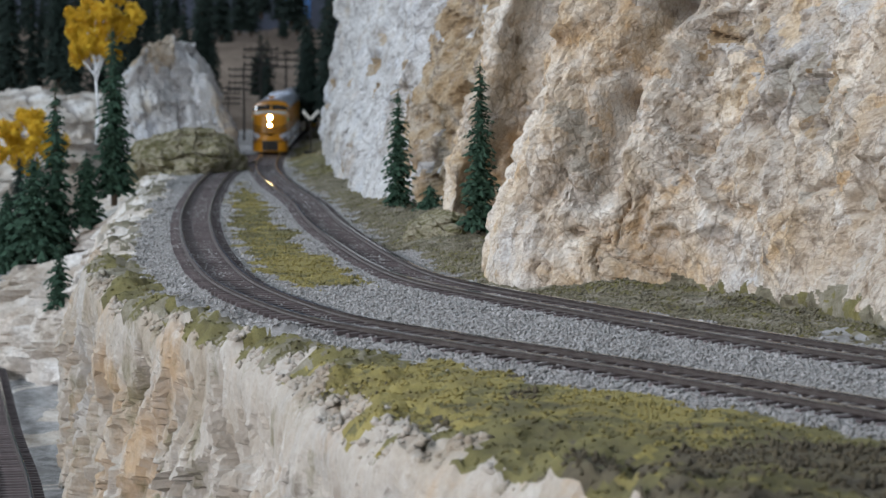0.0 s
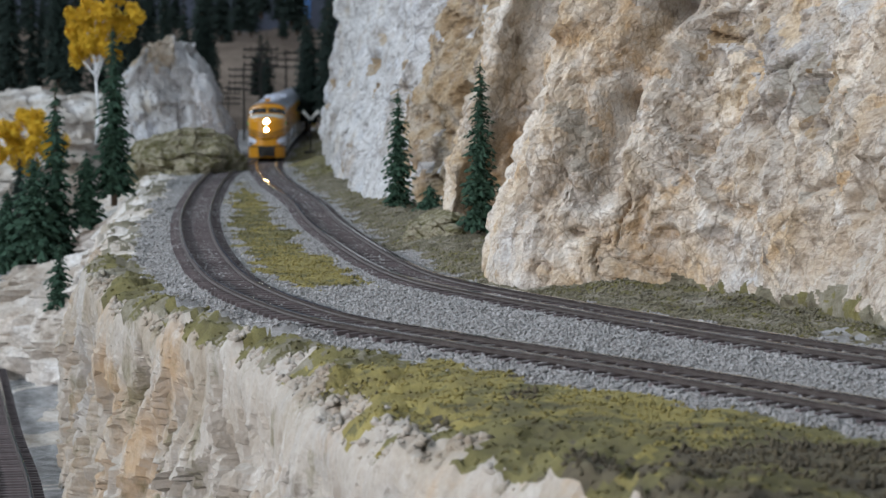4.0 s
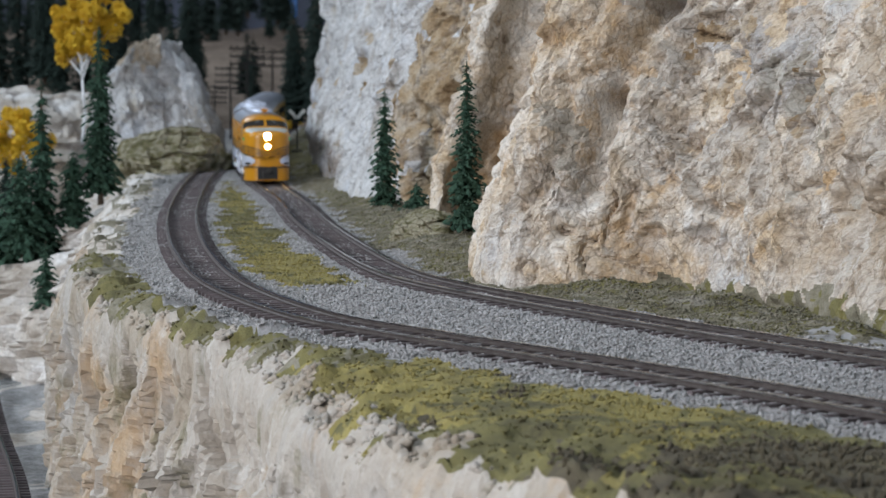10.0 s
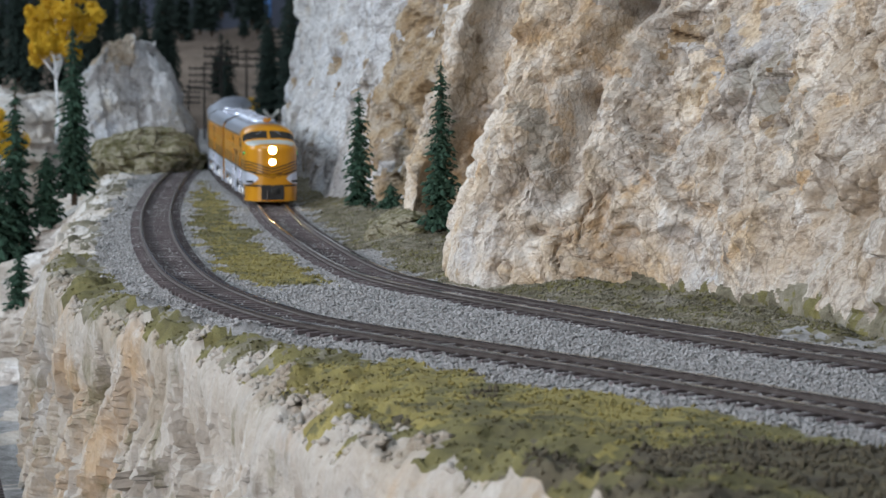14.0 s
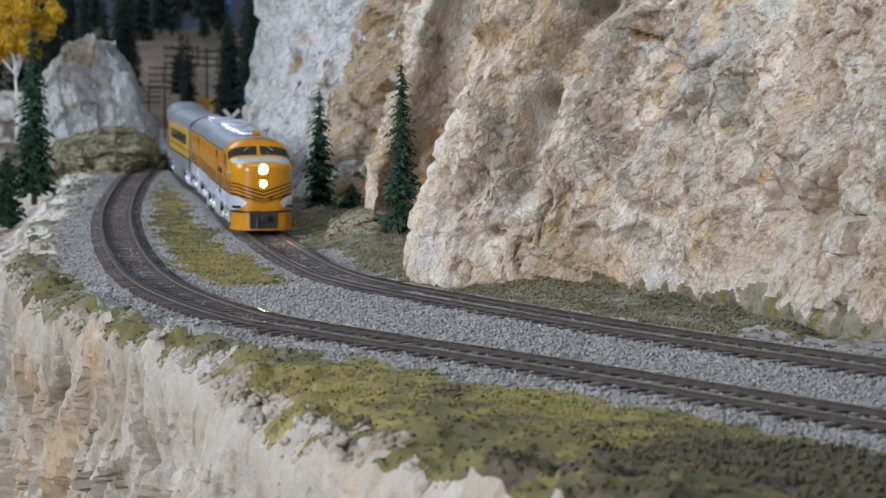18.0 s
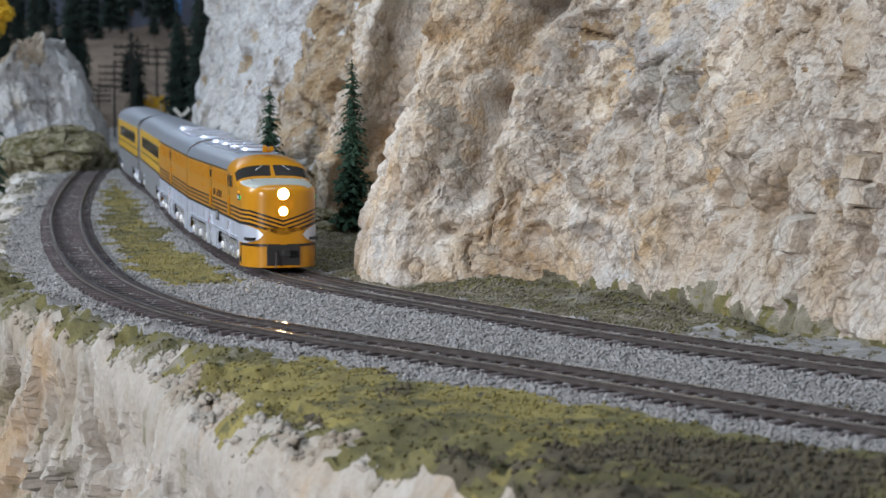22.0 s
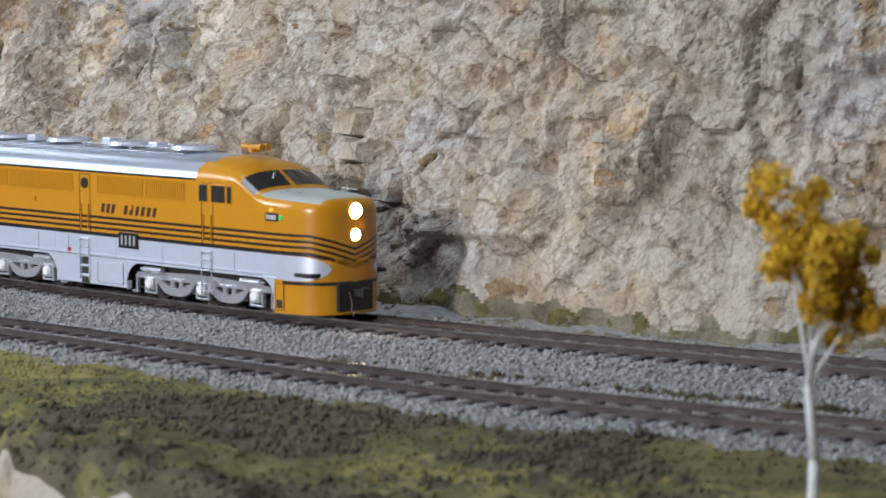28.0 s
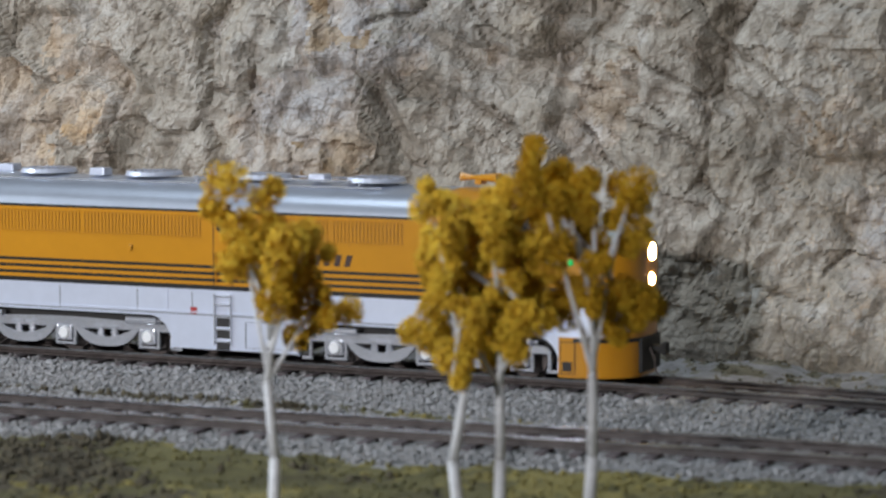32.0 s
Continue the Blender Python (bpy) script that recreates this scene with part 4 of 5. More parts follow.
scatter("scrub", BROWN_SCRUB, 90000, 2.3, 3.4, 0.0, 0.36, (4,), (0.0004, 0.0012), 0.0003, 5, "low dark brown scrub on the bank", "scrub", 1.1)
scatter("rock_chips", FACE_ROCK, 60000, 2.1, 3.1, 0.04, 0.30, (0,), (0.0006, 0.0026), 0.0, 9, "broken cream rock chips along the brink", "rubble")
scatter("hanging_moss", MOSS, 4000, 2.92, 3.2, 0.0, 0.1, (2,), (0.0005, 0.0013), 0.0, 7, "olive foam tufts hanging over the brink", "moss", fringe=0.006)
scatter("debris", DUSTY, 90000, 1.4, 3.45, -0.10, 0.0, (6, 2), (0.0003, 0.0010), 0.0002, 6, "dusty rubble at the foot of the cliff", "rubble")


# ---- the train (built in millimetres from the front end) ----
MM = 0.001


def put_box(bm, half, x, y, z, sx, sy, sz, bevel=0.0):
    return box(bm, (half - x) * MM, y * MM, z * MM, sx * MM, sy * MM, sz * MM, bevel * MM)


LEVELS = [3.5, 8.0, 12.5, 13.5, 15.2, 17.8, 19.6, 20.6, 21.9, 22.9, 23.8, 24.8, 25.7, 26.7, 27.6, 28.6]
ARC = [0, 3.5, 14, 30, 46, 60, 72, 81, 86.5, 89.3, 90]


def nose_width(x, nose):
    if not nose or x >= 24:
        return 17.3
    return 17.3 * max(0.0, 1 - abs(1 - x / 24) ** 3.0) ** (1 / 3.0)


def loft(stations, nose, kind_of):
    """Shell of a vehicle by cross sections; kind_of(x, band, y, z) names the part that each face belongs to."""
    rows = []
    for x in stations:
        w = max(nose_width(x, nose), 0.0)
        if nose:
            hood = float(np.interp(x, [0, 1.0, 2.5, 6, 15, 28], [34.5, 37.2, 38.5, 39.4, 40.0, 40.4]))
            top = float(np.interp(x, [0, 28, 38.5, 43, 52, 300], [hood, hood, 47.4, 49.2, 50.6, 51.8])) if x > 28 else hood
            shoulder = float(np.interp(x, [0, 26, 40, 300], [33.5, 35.0, 42.6, 42.6]))
            power = float(np.interp(x, [0, 26, 44, 300], [3.6, 3.4, 2.3, 2.3]))
        else:
            top, shoulder, power = 51.8, 42.6, 2.3
        half = [(w, z) for z in LEVELS]
        if nose and x <= 20:
            half[0] = (w, 1.6)
        half += [(w, LEVELS[-1] + (shoulder - LEVELS[-1]) * k / 4) for k in (1, 2, 3)]
        for a in ARC:
            a = math.radians(a)
            half.append((w * max(math.cos(a), 0) ** (2 / power), shoulder + (top - shoulder) * math.sin(a) ** (2 / power)))
        if nose and x < 18:
            fade = 1 - x / 18
            half = [(y, z - (4.6 * max(0.0, 1 - y / 14.5) if 20 < z < 29 else 0.0) * min(1, 2.5 * fade)) for y, z in half]
        rows.append(half)
    n = len(rows[0])
    out = {}
    for i in range(len(rows) - 1):
        for k in range(n - 1):
            for sign in (1, -1):
                quad = [(stations[i], sign * rows[i][k][0], rows[i][k][1]), (stations[i], sign * rows[i][k + 1][0], rows[i][k + 1][1]),
                        (stations[i + 1], sign * rows[i + 1][k + 1][0], rows[i + 1][k + 1][1]), (stations[i + 1], sign * rows[i + 1][k][0], rows[i + 1][k][1])]
                x = (stations[i] + stations[i + 1]) / 2
                kind = kind_of(x, k, sign, sum(q[2] for q in quad) / 4, sum(abs(q[1]) for q in quad) / 4)
                if kind:
                    out.setdefault(kind, []).append(quad)
    return out


def shell_parts(thing, out, half, looks):
    for kind, quads in out.items():
        name = kind.split("/")[0]
        mat, label = looks[name]
        bm = bmesh.new()
        for quad in quads:
            try:
                bm.faces.new([bm.verts.new(((half - x) * MM, y * MM, z * MM)) for x, y, z in quad])
            except ValueError:
                pass
        bmesh.ops.remove_doubles(bm, verts=bm.verts, dist=2e-6)
        part(name, bm, mat, thing, label, smooth=True)


def louvres(thing, half, x0, x1, z0, z1, side, pitch=1.15, mat=ORANGE, rows=1):
    bm = bmesh.new()
    put_box(bm, half, (x0 + x1) / 2, side * 17.32, z0 - 0.25, x1 - x0, 0.3, 0.3)
    put_box(bm, half, (x0 + x1) / 2, side * 17.32, z1 + 0.25, x1 - x0, 0.3, 0.3)
    x = x0 + pitch / 2
    while x < x1:
        put_box(bm, half, x, side * 17.36, (z0 + z1) / 2, pitch * 0.62, 0.42, z1 - z0)
        x += pitch
    panel = part("louvre_panel", bm, mat, thing)
    # dark orange sheet painted as the shade between the slats
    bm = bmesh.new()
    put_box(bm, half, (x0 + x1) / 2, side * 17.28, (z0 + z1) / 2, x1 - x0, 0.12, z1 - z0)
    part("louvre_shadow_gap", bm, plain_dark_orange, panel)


# body orange darkened to stand for shade in gaps and along edges
plain_dark_orange = plain("shade_darkened_orange", (0.36, 0.15, 0.010), 0.5)


def plate(bm, outline, y0, y1):
    """A flat casting: an outline in x and z with thickness along y."""
    rings = [[bm.verts.new((x * MM, y * MM, z * MM)) for x, z in outline] for y in (y0, y1)]
    bm.faces.new(rings[0])
    bm.faces.new(rings[1][::-1])
    n = len(outline)
    for i in range(n):
        bm.faces.new((rings[0][i], rings[0][(i + 1) % n], rings[1][(i + 1) % n], rings[1][i]))


def truck(thing, half, centre, axles, keyed, outer_mat=CHROME):
    """A truck with its two cast side frames, journal boxes, springs and turning axles."""
    span = (axles - 1) * 28.0
    bm = bmesh.new()
    box(bm, 0, 0, 7.6 * MM, span * MM, 9.0 * MM, 2.6 * MM, 0.4 * MM)
    frame_ob = part("truck", bm, DARK, thing, "silver cast truck with coil springs")
    frame_ob.matrix_basis = pose((half - centre) * MM, 0, 0)
    for side in (1, -1):
        y = side * 14.6
        bm = bmesh.new()
        top = [(-span / 2 - 8.5, 8.2), (-span / 2 - 7.0, 9.4), (-span / 2 - 2, 9.8), (-6, 10.6), (6, 10.6), (span / 2 + 2, 9.8), (span / 2 + 7.0, 9.4), (span / 2 + 8.5, 8.2), (span / 2 + 8.5, 7.4), (-span / 2 - 8.5, 7.4)]
        plate(bm, top, y - 0.7, y + 0.7)
        for k in range(axles - 1):
            x = -span / 2 + 14.0 + 28 * k
            # swooping equalizer beam between two axles
            low, high = [], []
            for q in range(13):
                u = q / 12 * 2 - 1
                low.append((x + 10.9 * u, 2.5 + 5.4 * abs(u) ** 3.2))
                high.append((x + 10.9 * u, 5.2 + 3.4 * abs(u) ** 1.6))
            plate(bm, low + high[::-1], y + side * 0.1 - 0.9, y + side * 0.1 + 0.9)
            for q in (-2.3, 2.3):
                tube(bm, ((x + q) * MM, y * MM, 4.6 * MM), ((x + q) * MM, y * MM, 8.8 * MM), 0.95 * MM, 0.95 * MM, 10)
                for z in (5.2, 6.2, 7.2):
                    tube(bm, ((x + q) * MM, y * MM, z * MM), ((x + q) * MM, y * MM, (z + 0.5) * MM), 1.25 * MM, 1.25 * MM, 10)
            box(bm, x * MM, (y + side * 0.7) * MM, 8.2 * MM, 8.0 * MM, 1.2 * MM, 0.7 * MM, 0.2 * MM)
        for k in range(axles):
            x = -span / 2 + 28 * k
            for q in (-3.0, 3.0):
                box(bm, (x + q) * MM, y * MM, 5.4 * MM, 0.9 * MM, 1.5 * MM, 5.6 * MM, 0.2 * MM)
            box(bm, x * MM, y * MM, 2.7 * MM, 6.9 * MM, 1.3 * MM, 0.8 * MM, 0.2 * MM)
        for q in (-1, 1):
            tube(bm, (q * (span / 2 - 7) * MM, (y + side * 1.0) * MM, 10.6 * MM), (q * (span / 2 + 3) * MM, (y + side * 1.0) * MM, 10.6 * MM), 1.15 * MM, 1.15 * MM, 12)
            tube(bm, (q * (span / 2 + 3) * MM, (y + side * 1.0) * MM, 10.6 * MM), (q * (span / 2 + 5) * MM, (y + side * 1.0) * MM, 10.6 * MM), 0.5 * MM, 0.5 * MM, 10)
            box(bm, q * (span / 2 + 8.0) * MM, y * MM, 5.2 * MM, 0.9 * MM, 1.3 * MM, 5.0 * MM, 0.2 * MM)
            box(bm, q * (span / 2 + 9.0) * MM, y * MM, 2.6 * MM, 3.4 * MM, 1.2 * MM, 0.9 * MM, 0.2 * MM)
        part("side_frame", bm, outer_mat, frame_ob, "silver side frame with swooping equalizer beams")
    for k in range(axles):
        x = (-span / 2 + 28.0 * k) * MM
        for side in (1, -1):
            bm = bmesh.new()
            box(bm, x, side * 15.0 * MM, 5.9 * MM, 4.6 * MM, 1.8 * MM, 4.6 * MM, 0.5 * MM)
            part("journal_box", bm, outer_mat, frame_ob, "silver journal box")
            bm = bmesh.new()
            tube(bm, (x, side * 15.8 * MM, 5.9 * MM), (x, side * 16.7 * MM, 5.9 * MM), 1.9 * MM, 1.5 * MM, 14)
            part("journal_cover", bm, JOURNAL, frame_ob, "polished round journal cover")
        bm = bmesh.new()
        tube(bm, (0, -11.5 * MM, 0), (0, 11.5 * MM, 0), 1.4 * MM, 1.4 * MM, 8)
        for side in (1, -1):
            tube(bm, (0, side * 7.6 * MM, 0), (0, side * 10.2 * MM, 0), 5.8 * MM, 5.75 * MM, 26)
            tube(bm, (0, side * 7.0 * MM, 0), (0, side * 7.6 * MM, 0), 6.4 * MM, 6.4 * MM, 26)
            for q in range(5):
                a = 2 * math.pi * q / 5
                box(bm, math.cos(a) * 3.2 * MM, side * 10.3 * MM, math.sin(a) * 3.2 * MM, 1.1 * MM, 0.4 * MM, 1.1 * MM)
        axle = part("wheelset", bm, RAIL, frame_ob, "dark steel wheels on their axle")
        axle.matrix_basis = pose(x, 0, 5.8 * MM)
        keyed.append(axle)
    return frame_ob


WHEELS = []
HOLES = ((20.0, 98.5), (139.0, 212.0))
LOOKS = {"body_shell": (ORANGE, "glossy golden orange upper body"), "silver_band": (SILVER, "silver lower side band"), "skirt": (SILVER, "silver side skirt"), "stripe": (BLACK, "thin black stripe"),
         "yellow_band": (ORANGE, "thin golden band between stripes"), "roof": (ROOF_SILVER, "silver roof"), "pilot": (ORANGE, "golden orange pilot"), "windshield": (GLASS, "dark windshield pane"), "antiglare_panel": (NOSE_GREY, "pale grey nose top panel"), "eave_line": (BLACK, "black eave line")}


def body_kind(nose, length):
    def kind_of(x, k, sign, z, y):
        if k < 2:
            if any(a < x < b for a, b in HOLES):
                return None
            return "pilot" if nose and x < 20.0 else "skirt/%d%d" % (sign, (x > 60) + (x > 180))
        if k < 7:
            return "silver_band/%d" % sign if not nose or x > 14.0 else "body_shell"
        if k in (7, 9, 11, 13):
            return "stripe/%d" % k
        if k in (8, 10, 12):
            return "yellow_band/%d" % k
        if nose and 30.0 < x < 37.0 and 21 <= k <= 27 and y > 0.9:
            return "windshield/%d" % sign
        if nose and 4.0 < x < 28.5 and k >= 22:
            return "antiglare_panel"
        if k >= 19 and (not nose or x > 60 - (k - 19) * 0.6):
            return "eave_line" if k == 19 else "roof"
        return "body_shell"
    return kind_of


def stations_for(length, nose):
    pts = {0.0, length}
    if nose:
        pts |= {0.05, 0.3, 0.8, 1.4, 2.0, 2.8, 3.4, 3.6, 4.0, 5.0, 6.0, 6.5, 7.2, 9, 11.5, 14, 17, 20, 24, 28.5, 30.0, 33, 37.0, 39, 41, 43, 46, 49, 52}
    for a, b in HOLES:
        pts |= {a, b}
    x = 56.0 if nose else 4.0
    while x < length:
        pts.add(x)
        x += 4.0
    return sorted(pts)


def end_wall(thing, half, x, mat, name="end_wall"):
    bm = bmesh.new()
    put_box(bm, half, x, 0, 25.5, 0.8, 33.6, 40, 0.2)
    part(name, bm, mat, thing)


def arch_rims(thing, half, length):
    for a, b in HOLES:
        for side in (1, -1):
            bm = bmesh.new()
            put_box(bm, half, (a + b) / 2, side * 17.4, 13.0, b - a + 1, 0.3, 0.4, 0.1)
            for x, way in ((a, 1), (b, -1)):
                # rounded upper corners of the opening
                r = 7.5
                arc = [(half - x, 12.6)] + [(half - x - way * (r - r * math.cos(math.radians(g))), 12.6 - r + r * math.sin(math.radians(g))) for g in range(90, -1, -15)]
                plate(bm, arc, side * 16.9, side * 17.25)
                put_box(bm, half, x + 0.15 * way, side * 16.3, 4.6, 0.3, 1.9, 3.0)
            part("arch_rim", bm, SILVER, thing)
    bm = bmesh.new()
    put_box(bm, half, length / 2, 0, 12.0, length - 8, 20.0, 3.0)
    put_box(bm, half, length / 2, 0, 14.5, length - 6, 33.0, 1.2)
    # added dark sheets behind the trucks give the shade inside the openings
    for a, b in HOLES:
        for side in (1, -1):
            put_box(bm, half, (a + b) / 2, side * 12.0, 10.0, b - a + 4, 0.6, 7.0)
    part("underframe", bm, DARK, thing, "dark underframe")
    bm = bmesh.new()
    put_box(bm, half, 116, 0, 7.0, 34, 30.0, 7.0, 0.8)
    part("fuel_tank", bm, DARK, thing, "dark fuel tank")


def side_details(thing, half, nose):
    for side in (1, -1):
        panels = ((66, 88), (88.8, 115), (129, 168), (168.8, 208)) if nose else ((10, 44), (48, 108), (126, 166), (170, 206))
        for x0, x1 in panels:
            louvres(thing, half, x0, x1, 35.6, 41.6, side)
        for x in ((54, 122) if nose else (118,)):
            bm = bmesh.new()
            for q in (-3.0, 3.0):
                put_box(bm, half, x + q, side * 17.35, 31.5, 0.22, 0.16, 20.5)
            put_box(bm, half, x, side * 17.35, 41.9, 6.2, 0.16, 0.22)
            door = part("side_door", bm, DARK, thing, "door outline with dark gaps")
            bm = bmesh.new()
            put_box(bm, half, x - 2.1, side * 17.6, 27, 0.3, 0.5, 9, 0.1)
            put_box(bm, half, x + 2.1, side * 17.6, 27, 0.3, 0.5, 9, 0.1)
            part("grab_rail", bm, ORANGE, door)
            bm = bmesh.new()
            for z in (6.0, 9.5, 13.0, 16.5, 19.0):
                put_box(bm, half, x, side * 17.7, z, 5.0, 0.9, 0.45, 0.1)
            for q in (-2.6, 2.6):
                put_box(bm, half, x + q, side * 17.7, 12.3, 0.4, 0.7, 14.5, 0.1)
            part("step_ladder", bm, CHROME, thing, "silver step ladder")
        bm = bmesh.new()
        m = Matrix.Translation(((half - (122 if nose else 118)) * MM, side * 17.5 * MM, 38.8 * MM)) @ Matrix.Rotation(math.pi / 2, 4, "X")
        bmesh.ops.create_cone(bm, cap_ends=True, segments=20, radius1=1.9 * MM, radius2=1.9 * MM, depth=0.5 * MM, matrix=m)
        part("porthole", bm, GLASS, thing, "round dark porthole")
        bm = bmesh.new()
        put_box(bm, half, 104, side * 17.42, 17.0, 0.25, 0.2, 6.5)
        put_box(bm, half, 78, side * 17.42, 17.0, 0.25, 0.2, 6.5)
        put_box(bm, half, 140, side * 17.42, 17.0, 0.25, 0.2, 6.5)
        put_box(bm, half, 116, side * 17.42, 14.0, 190, 0.35, 0.4)
        part("rivet_seam", bm, SILVER, thing)
        # grey strips laid on the silver, painted as the shadow of seam grooves
        bm = bmesh.new()
        put_box(bm, half, 118, side * 17.34, 13.35, 184, 0.12, 0.28)
        for x in (40, 78.3, 104.3, 132, 150, 176, 200):
            put_box(bm, half, x, side * 17.34, 16.6, 0.22, 0.12, 6.2)
        for z in (4.6, 11.8):
            put_box(bm, half, 107.5, side * 17.40, z, 14.4, 0.2, 0.25)
        for x in (100.2, 114.8):
            put_box(bm, half, x, side * 17.40, 8.2, 0.25, 0.2, 7.2)
        part("panel_seam", bm, SEAM_GREY, thing, "thin grey strips painted as shadow in the panel seams")
        for z in (4.8, 8.1, 11.4):
            bm = bmesh.new()
            put_box(bm, half, 122 if nose else 118, side * 17.38, z, 4.2, 0.2, 2.4, 0.05)
            part("step_recess", bm, DARK, thing, "dark step recess under the door")
        bm = bmesh.new()
        put_box(bm, half, 107.5, side * 17.45, 8.2, 14, 0.25, 7.2, 0.1)
        put_box(bm, half, 107.5, side * 17.6, 7.0, 12, 0.25, 0.3)
        part("battery_hatch", bm, SILVER, thing, "silver battery box hatch")
        for x in (93, 150):
            bm = bmesh.new()
            put_box(bm, half, x + 2, side * 17.6, 31.8, 1.2, 0.6, 1.8, 0.3)
            part("lifting_lug", bm, ORANGE, thing)
        bm = bmesh.new()
        put_box(bm, half, 131.5, side * 17.42, 14.5, 2.0, 0.2, 2.0)
        part("red_stencil", bm, RED, thing, "small red stencil mark")


SEAM_GREY = plain("grey_seam_shadow_gap", (0.17, 0.18, 0.20), 0.6)
RED = plain("dull_red_paint", (0.35, 0.03, 0.03), 0.5)


def roof_details(thing, half, length, nose):
    start = 66 if nose else 14
    for k, x in enumerate(range(start + 8, int(length) - 16, 36)):
        bm = bmesh.new()
        bmesh.ops.create_cone(bm, cap_ends=True, segments=24, radius1=8.5 * MM, radius2=8.0 * MM, depth=1.2 * MM, matrix=Matrix.Translation(((half - x - 8) * MM, 0, 52.2 * MM)))
        fan = part("roof_fan", bm, SILVER, thing, "round silver roof fan")
        bm = bmesh.new()
        for q in range(-3, 4):
            put_box(bm, half, x + 8 + q * 2, 0, 52.9, 0.5, 2 * math.sqrt(max(0.1, 60 - 4 * q * q)), 0.3)
        part("fan_grille", bm, CHROME, fan)
        bm = bmesh.new()
        put_box(bm, half, x + 24, 3.5 if k % 2 else -3.5, 52.4, 5, 5, 2.2, 0.4)
        part("roof_box", bm, SILVER, thing)
    for side in (1, -1):
        bm = bmesh.new()
        put_box(bm, half, (start + length) / 2, side * 9.5, 50.3, length - start - 20, 0.5, 0.5, 0.1)
        part("roof_seam", bm, CHROME, thing)
        bm = bmesh.new()
        put_box(bm, half, (start + 44), side * 6.5, 51.9, 54, 1.6, 0.5, 0.1)
        for x in (start + 18, start + 44, start + 70):
            put_box(bm, half, x, side * 6.5, 51.3, 0.8, 1.0, 1.4, 0.1)
        part("roof_walk", bm, CHROME, thing, "bright roof walkway strip")
    for x in range(start, int(length) - 4, 18) if not nose else ():
        bm = bmesh.new()
        prev = None
        for a in range(-70, 71, 10):
            q = Vector(((half - x) * MM, 16.9 * MM * math.sin(math.radians(a)), (42.8 + 9.1 * math.cos(math.radians(a)) ** 0.9) * MM))
            if prev:
                tube(bm, prev, q, 0.28 * MM, 0.28 * MM, 5)
            prev = q
        part("roof_rib", bm, SILVER, thing)


def build_engine():
    length, half = 222.0, 111.0
    engine = new("locomotive")
    shell_parts(engine, loft(stations_for(length, True), True, body_kind(True, length)), half, LOOKS)
    end_wall(engine, half, length - 0.5, ORANGE)
    arch_rims(engine, half, length)
    side_details(engine, half, True)
    roof_details(engine, half, length, True)
    for side in (1, -1):
        bm = bmesh.new()
        row = []
        for q in range(0, 91, 10):
            u, w = math.cos(math.radians(q)), math.sin(math.radians(q))
            row.append([bm.verts.new(((half - 66 - (16 + d) * u) * MM, side * 17.45 * MM, (34.6 + (7.2 + d) * w) * MM)) for d in (0.0, 0.35)])
        for (p, q), (r, t) in zip(row, row[1:]):
            bm.faces.new((p, q, t, r))
        # flat line in the shade-darkened orange marks the raised edge
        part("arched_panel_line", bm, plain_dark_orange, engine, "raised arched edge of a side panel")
        for x, w in ((48.2, 7.2), (56.0, 4.4), (42.4, 2.2)):
            bm = bmesh.new()
            put_box(bm, half, x, side * 17.35, 38.6, w + 0.7, 0.3, 6.4, 0.2)
            win = part("cab_window", bm, ORANGE, engine, "cab side window")
            bm = bmesh.new()
            put_box(bm, half, x, side * 17.45, 38.6, w, 0.3, 5.6, 0.2)
            part("pane", bm, GLASS, win, "dark glass pane")
        # number indicator with its green marker lens
        bm = bmesh.new()
        put_box(bm, half, 21.0, side * 17.25, 32.6, 6.2, 0.8, 2.6, 0.3)
        board = part("number_board", bm, DARK, engine, "small dark number board")
        bm = bmesh.new()
        for q in range(4):
            put_box(bm, half, 19.0 + q * 1.3, side * 17.7, 32.6, 0.7, 0.15, 1.5)
        part("plain_bars", bm, WHITE, board)
        bm = bmesh.new()
        put_box(bm, half, 16.7, side * 17.1, 32.6, 1.4, 1.0, 1.7, 0.4)
        part("marker_lens", bm, GREEN_LENS, engine, "green marker lens")
        # two words along the side as slanted plain bars
        bm = bmesh.new()
        for x in (111.4, 108.5, 105.6, 98.4, 95.2, 92.0, 88.8, 85.6, 82.4):
            put_box(bm, half, x, side * 17.36, 30.5, 1.7, 0.12, 3.2)
        bmesh.ops.transform(bm, matrix=Matrix.Translation((0, 0, 31 * MM)) @ Matrix.Shear("XY", 4, (0.28, 0)) @ Matrix.Translation((0, 0, -31 * MM)), verts=bm.verts)
        part("side_lettering", bm, LETTER, engine, "dark brown plain bars in place of lettering")
        bm = bmesh.new()
        put_box(bm, half, 97.0, side * 17.5, 20.0, 11.0, 0.3, 5.4, 0.15)
        plate = part("number_plate", bm, BLACK, engine, "black plate with pale bars")
        bm = bmesh.new()
        for q in range(4):
            put_box(bm, half, 93.6 + q * 2.3, side * 17.7, 20.0, 1.1, 0.14, 3.3)
        part("plain_bars", bm, PLATE_GREY, plate)
        bm = bmesh.new()
        put_box(bm, half, 17.6, side * 17.2, 4.6, 2.6, 0.4, 2.6, 0.1)
        part("pilot_step", bm, DARK, engine, "dark step opening")
        bm = bmesh.new()
        for dx, dz, wx, wz in ((0, 5.2, 4.0, 0.18), (0, -3.4, 4.0, 0.18), (-2.0, 0.9, 0.18, 8.6), (2.0, 0.9, 0.18, 8.6)):
            put_box(bm, half, 17.4 + dx, side * 17.15, 6.6 + dz - 0.6, wx, 0.25, wz)
        part("pilot_panel_seam", bm, DARK, engine, "dark outline of a panel")
        bm = bmesh.new()
        row = []
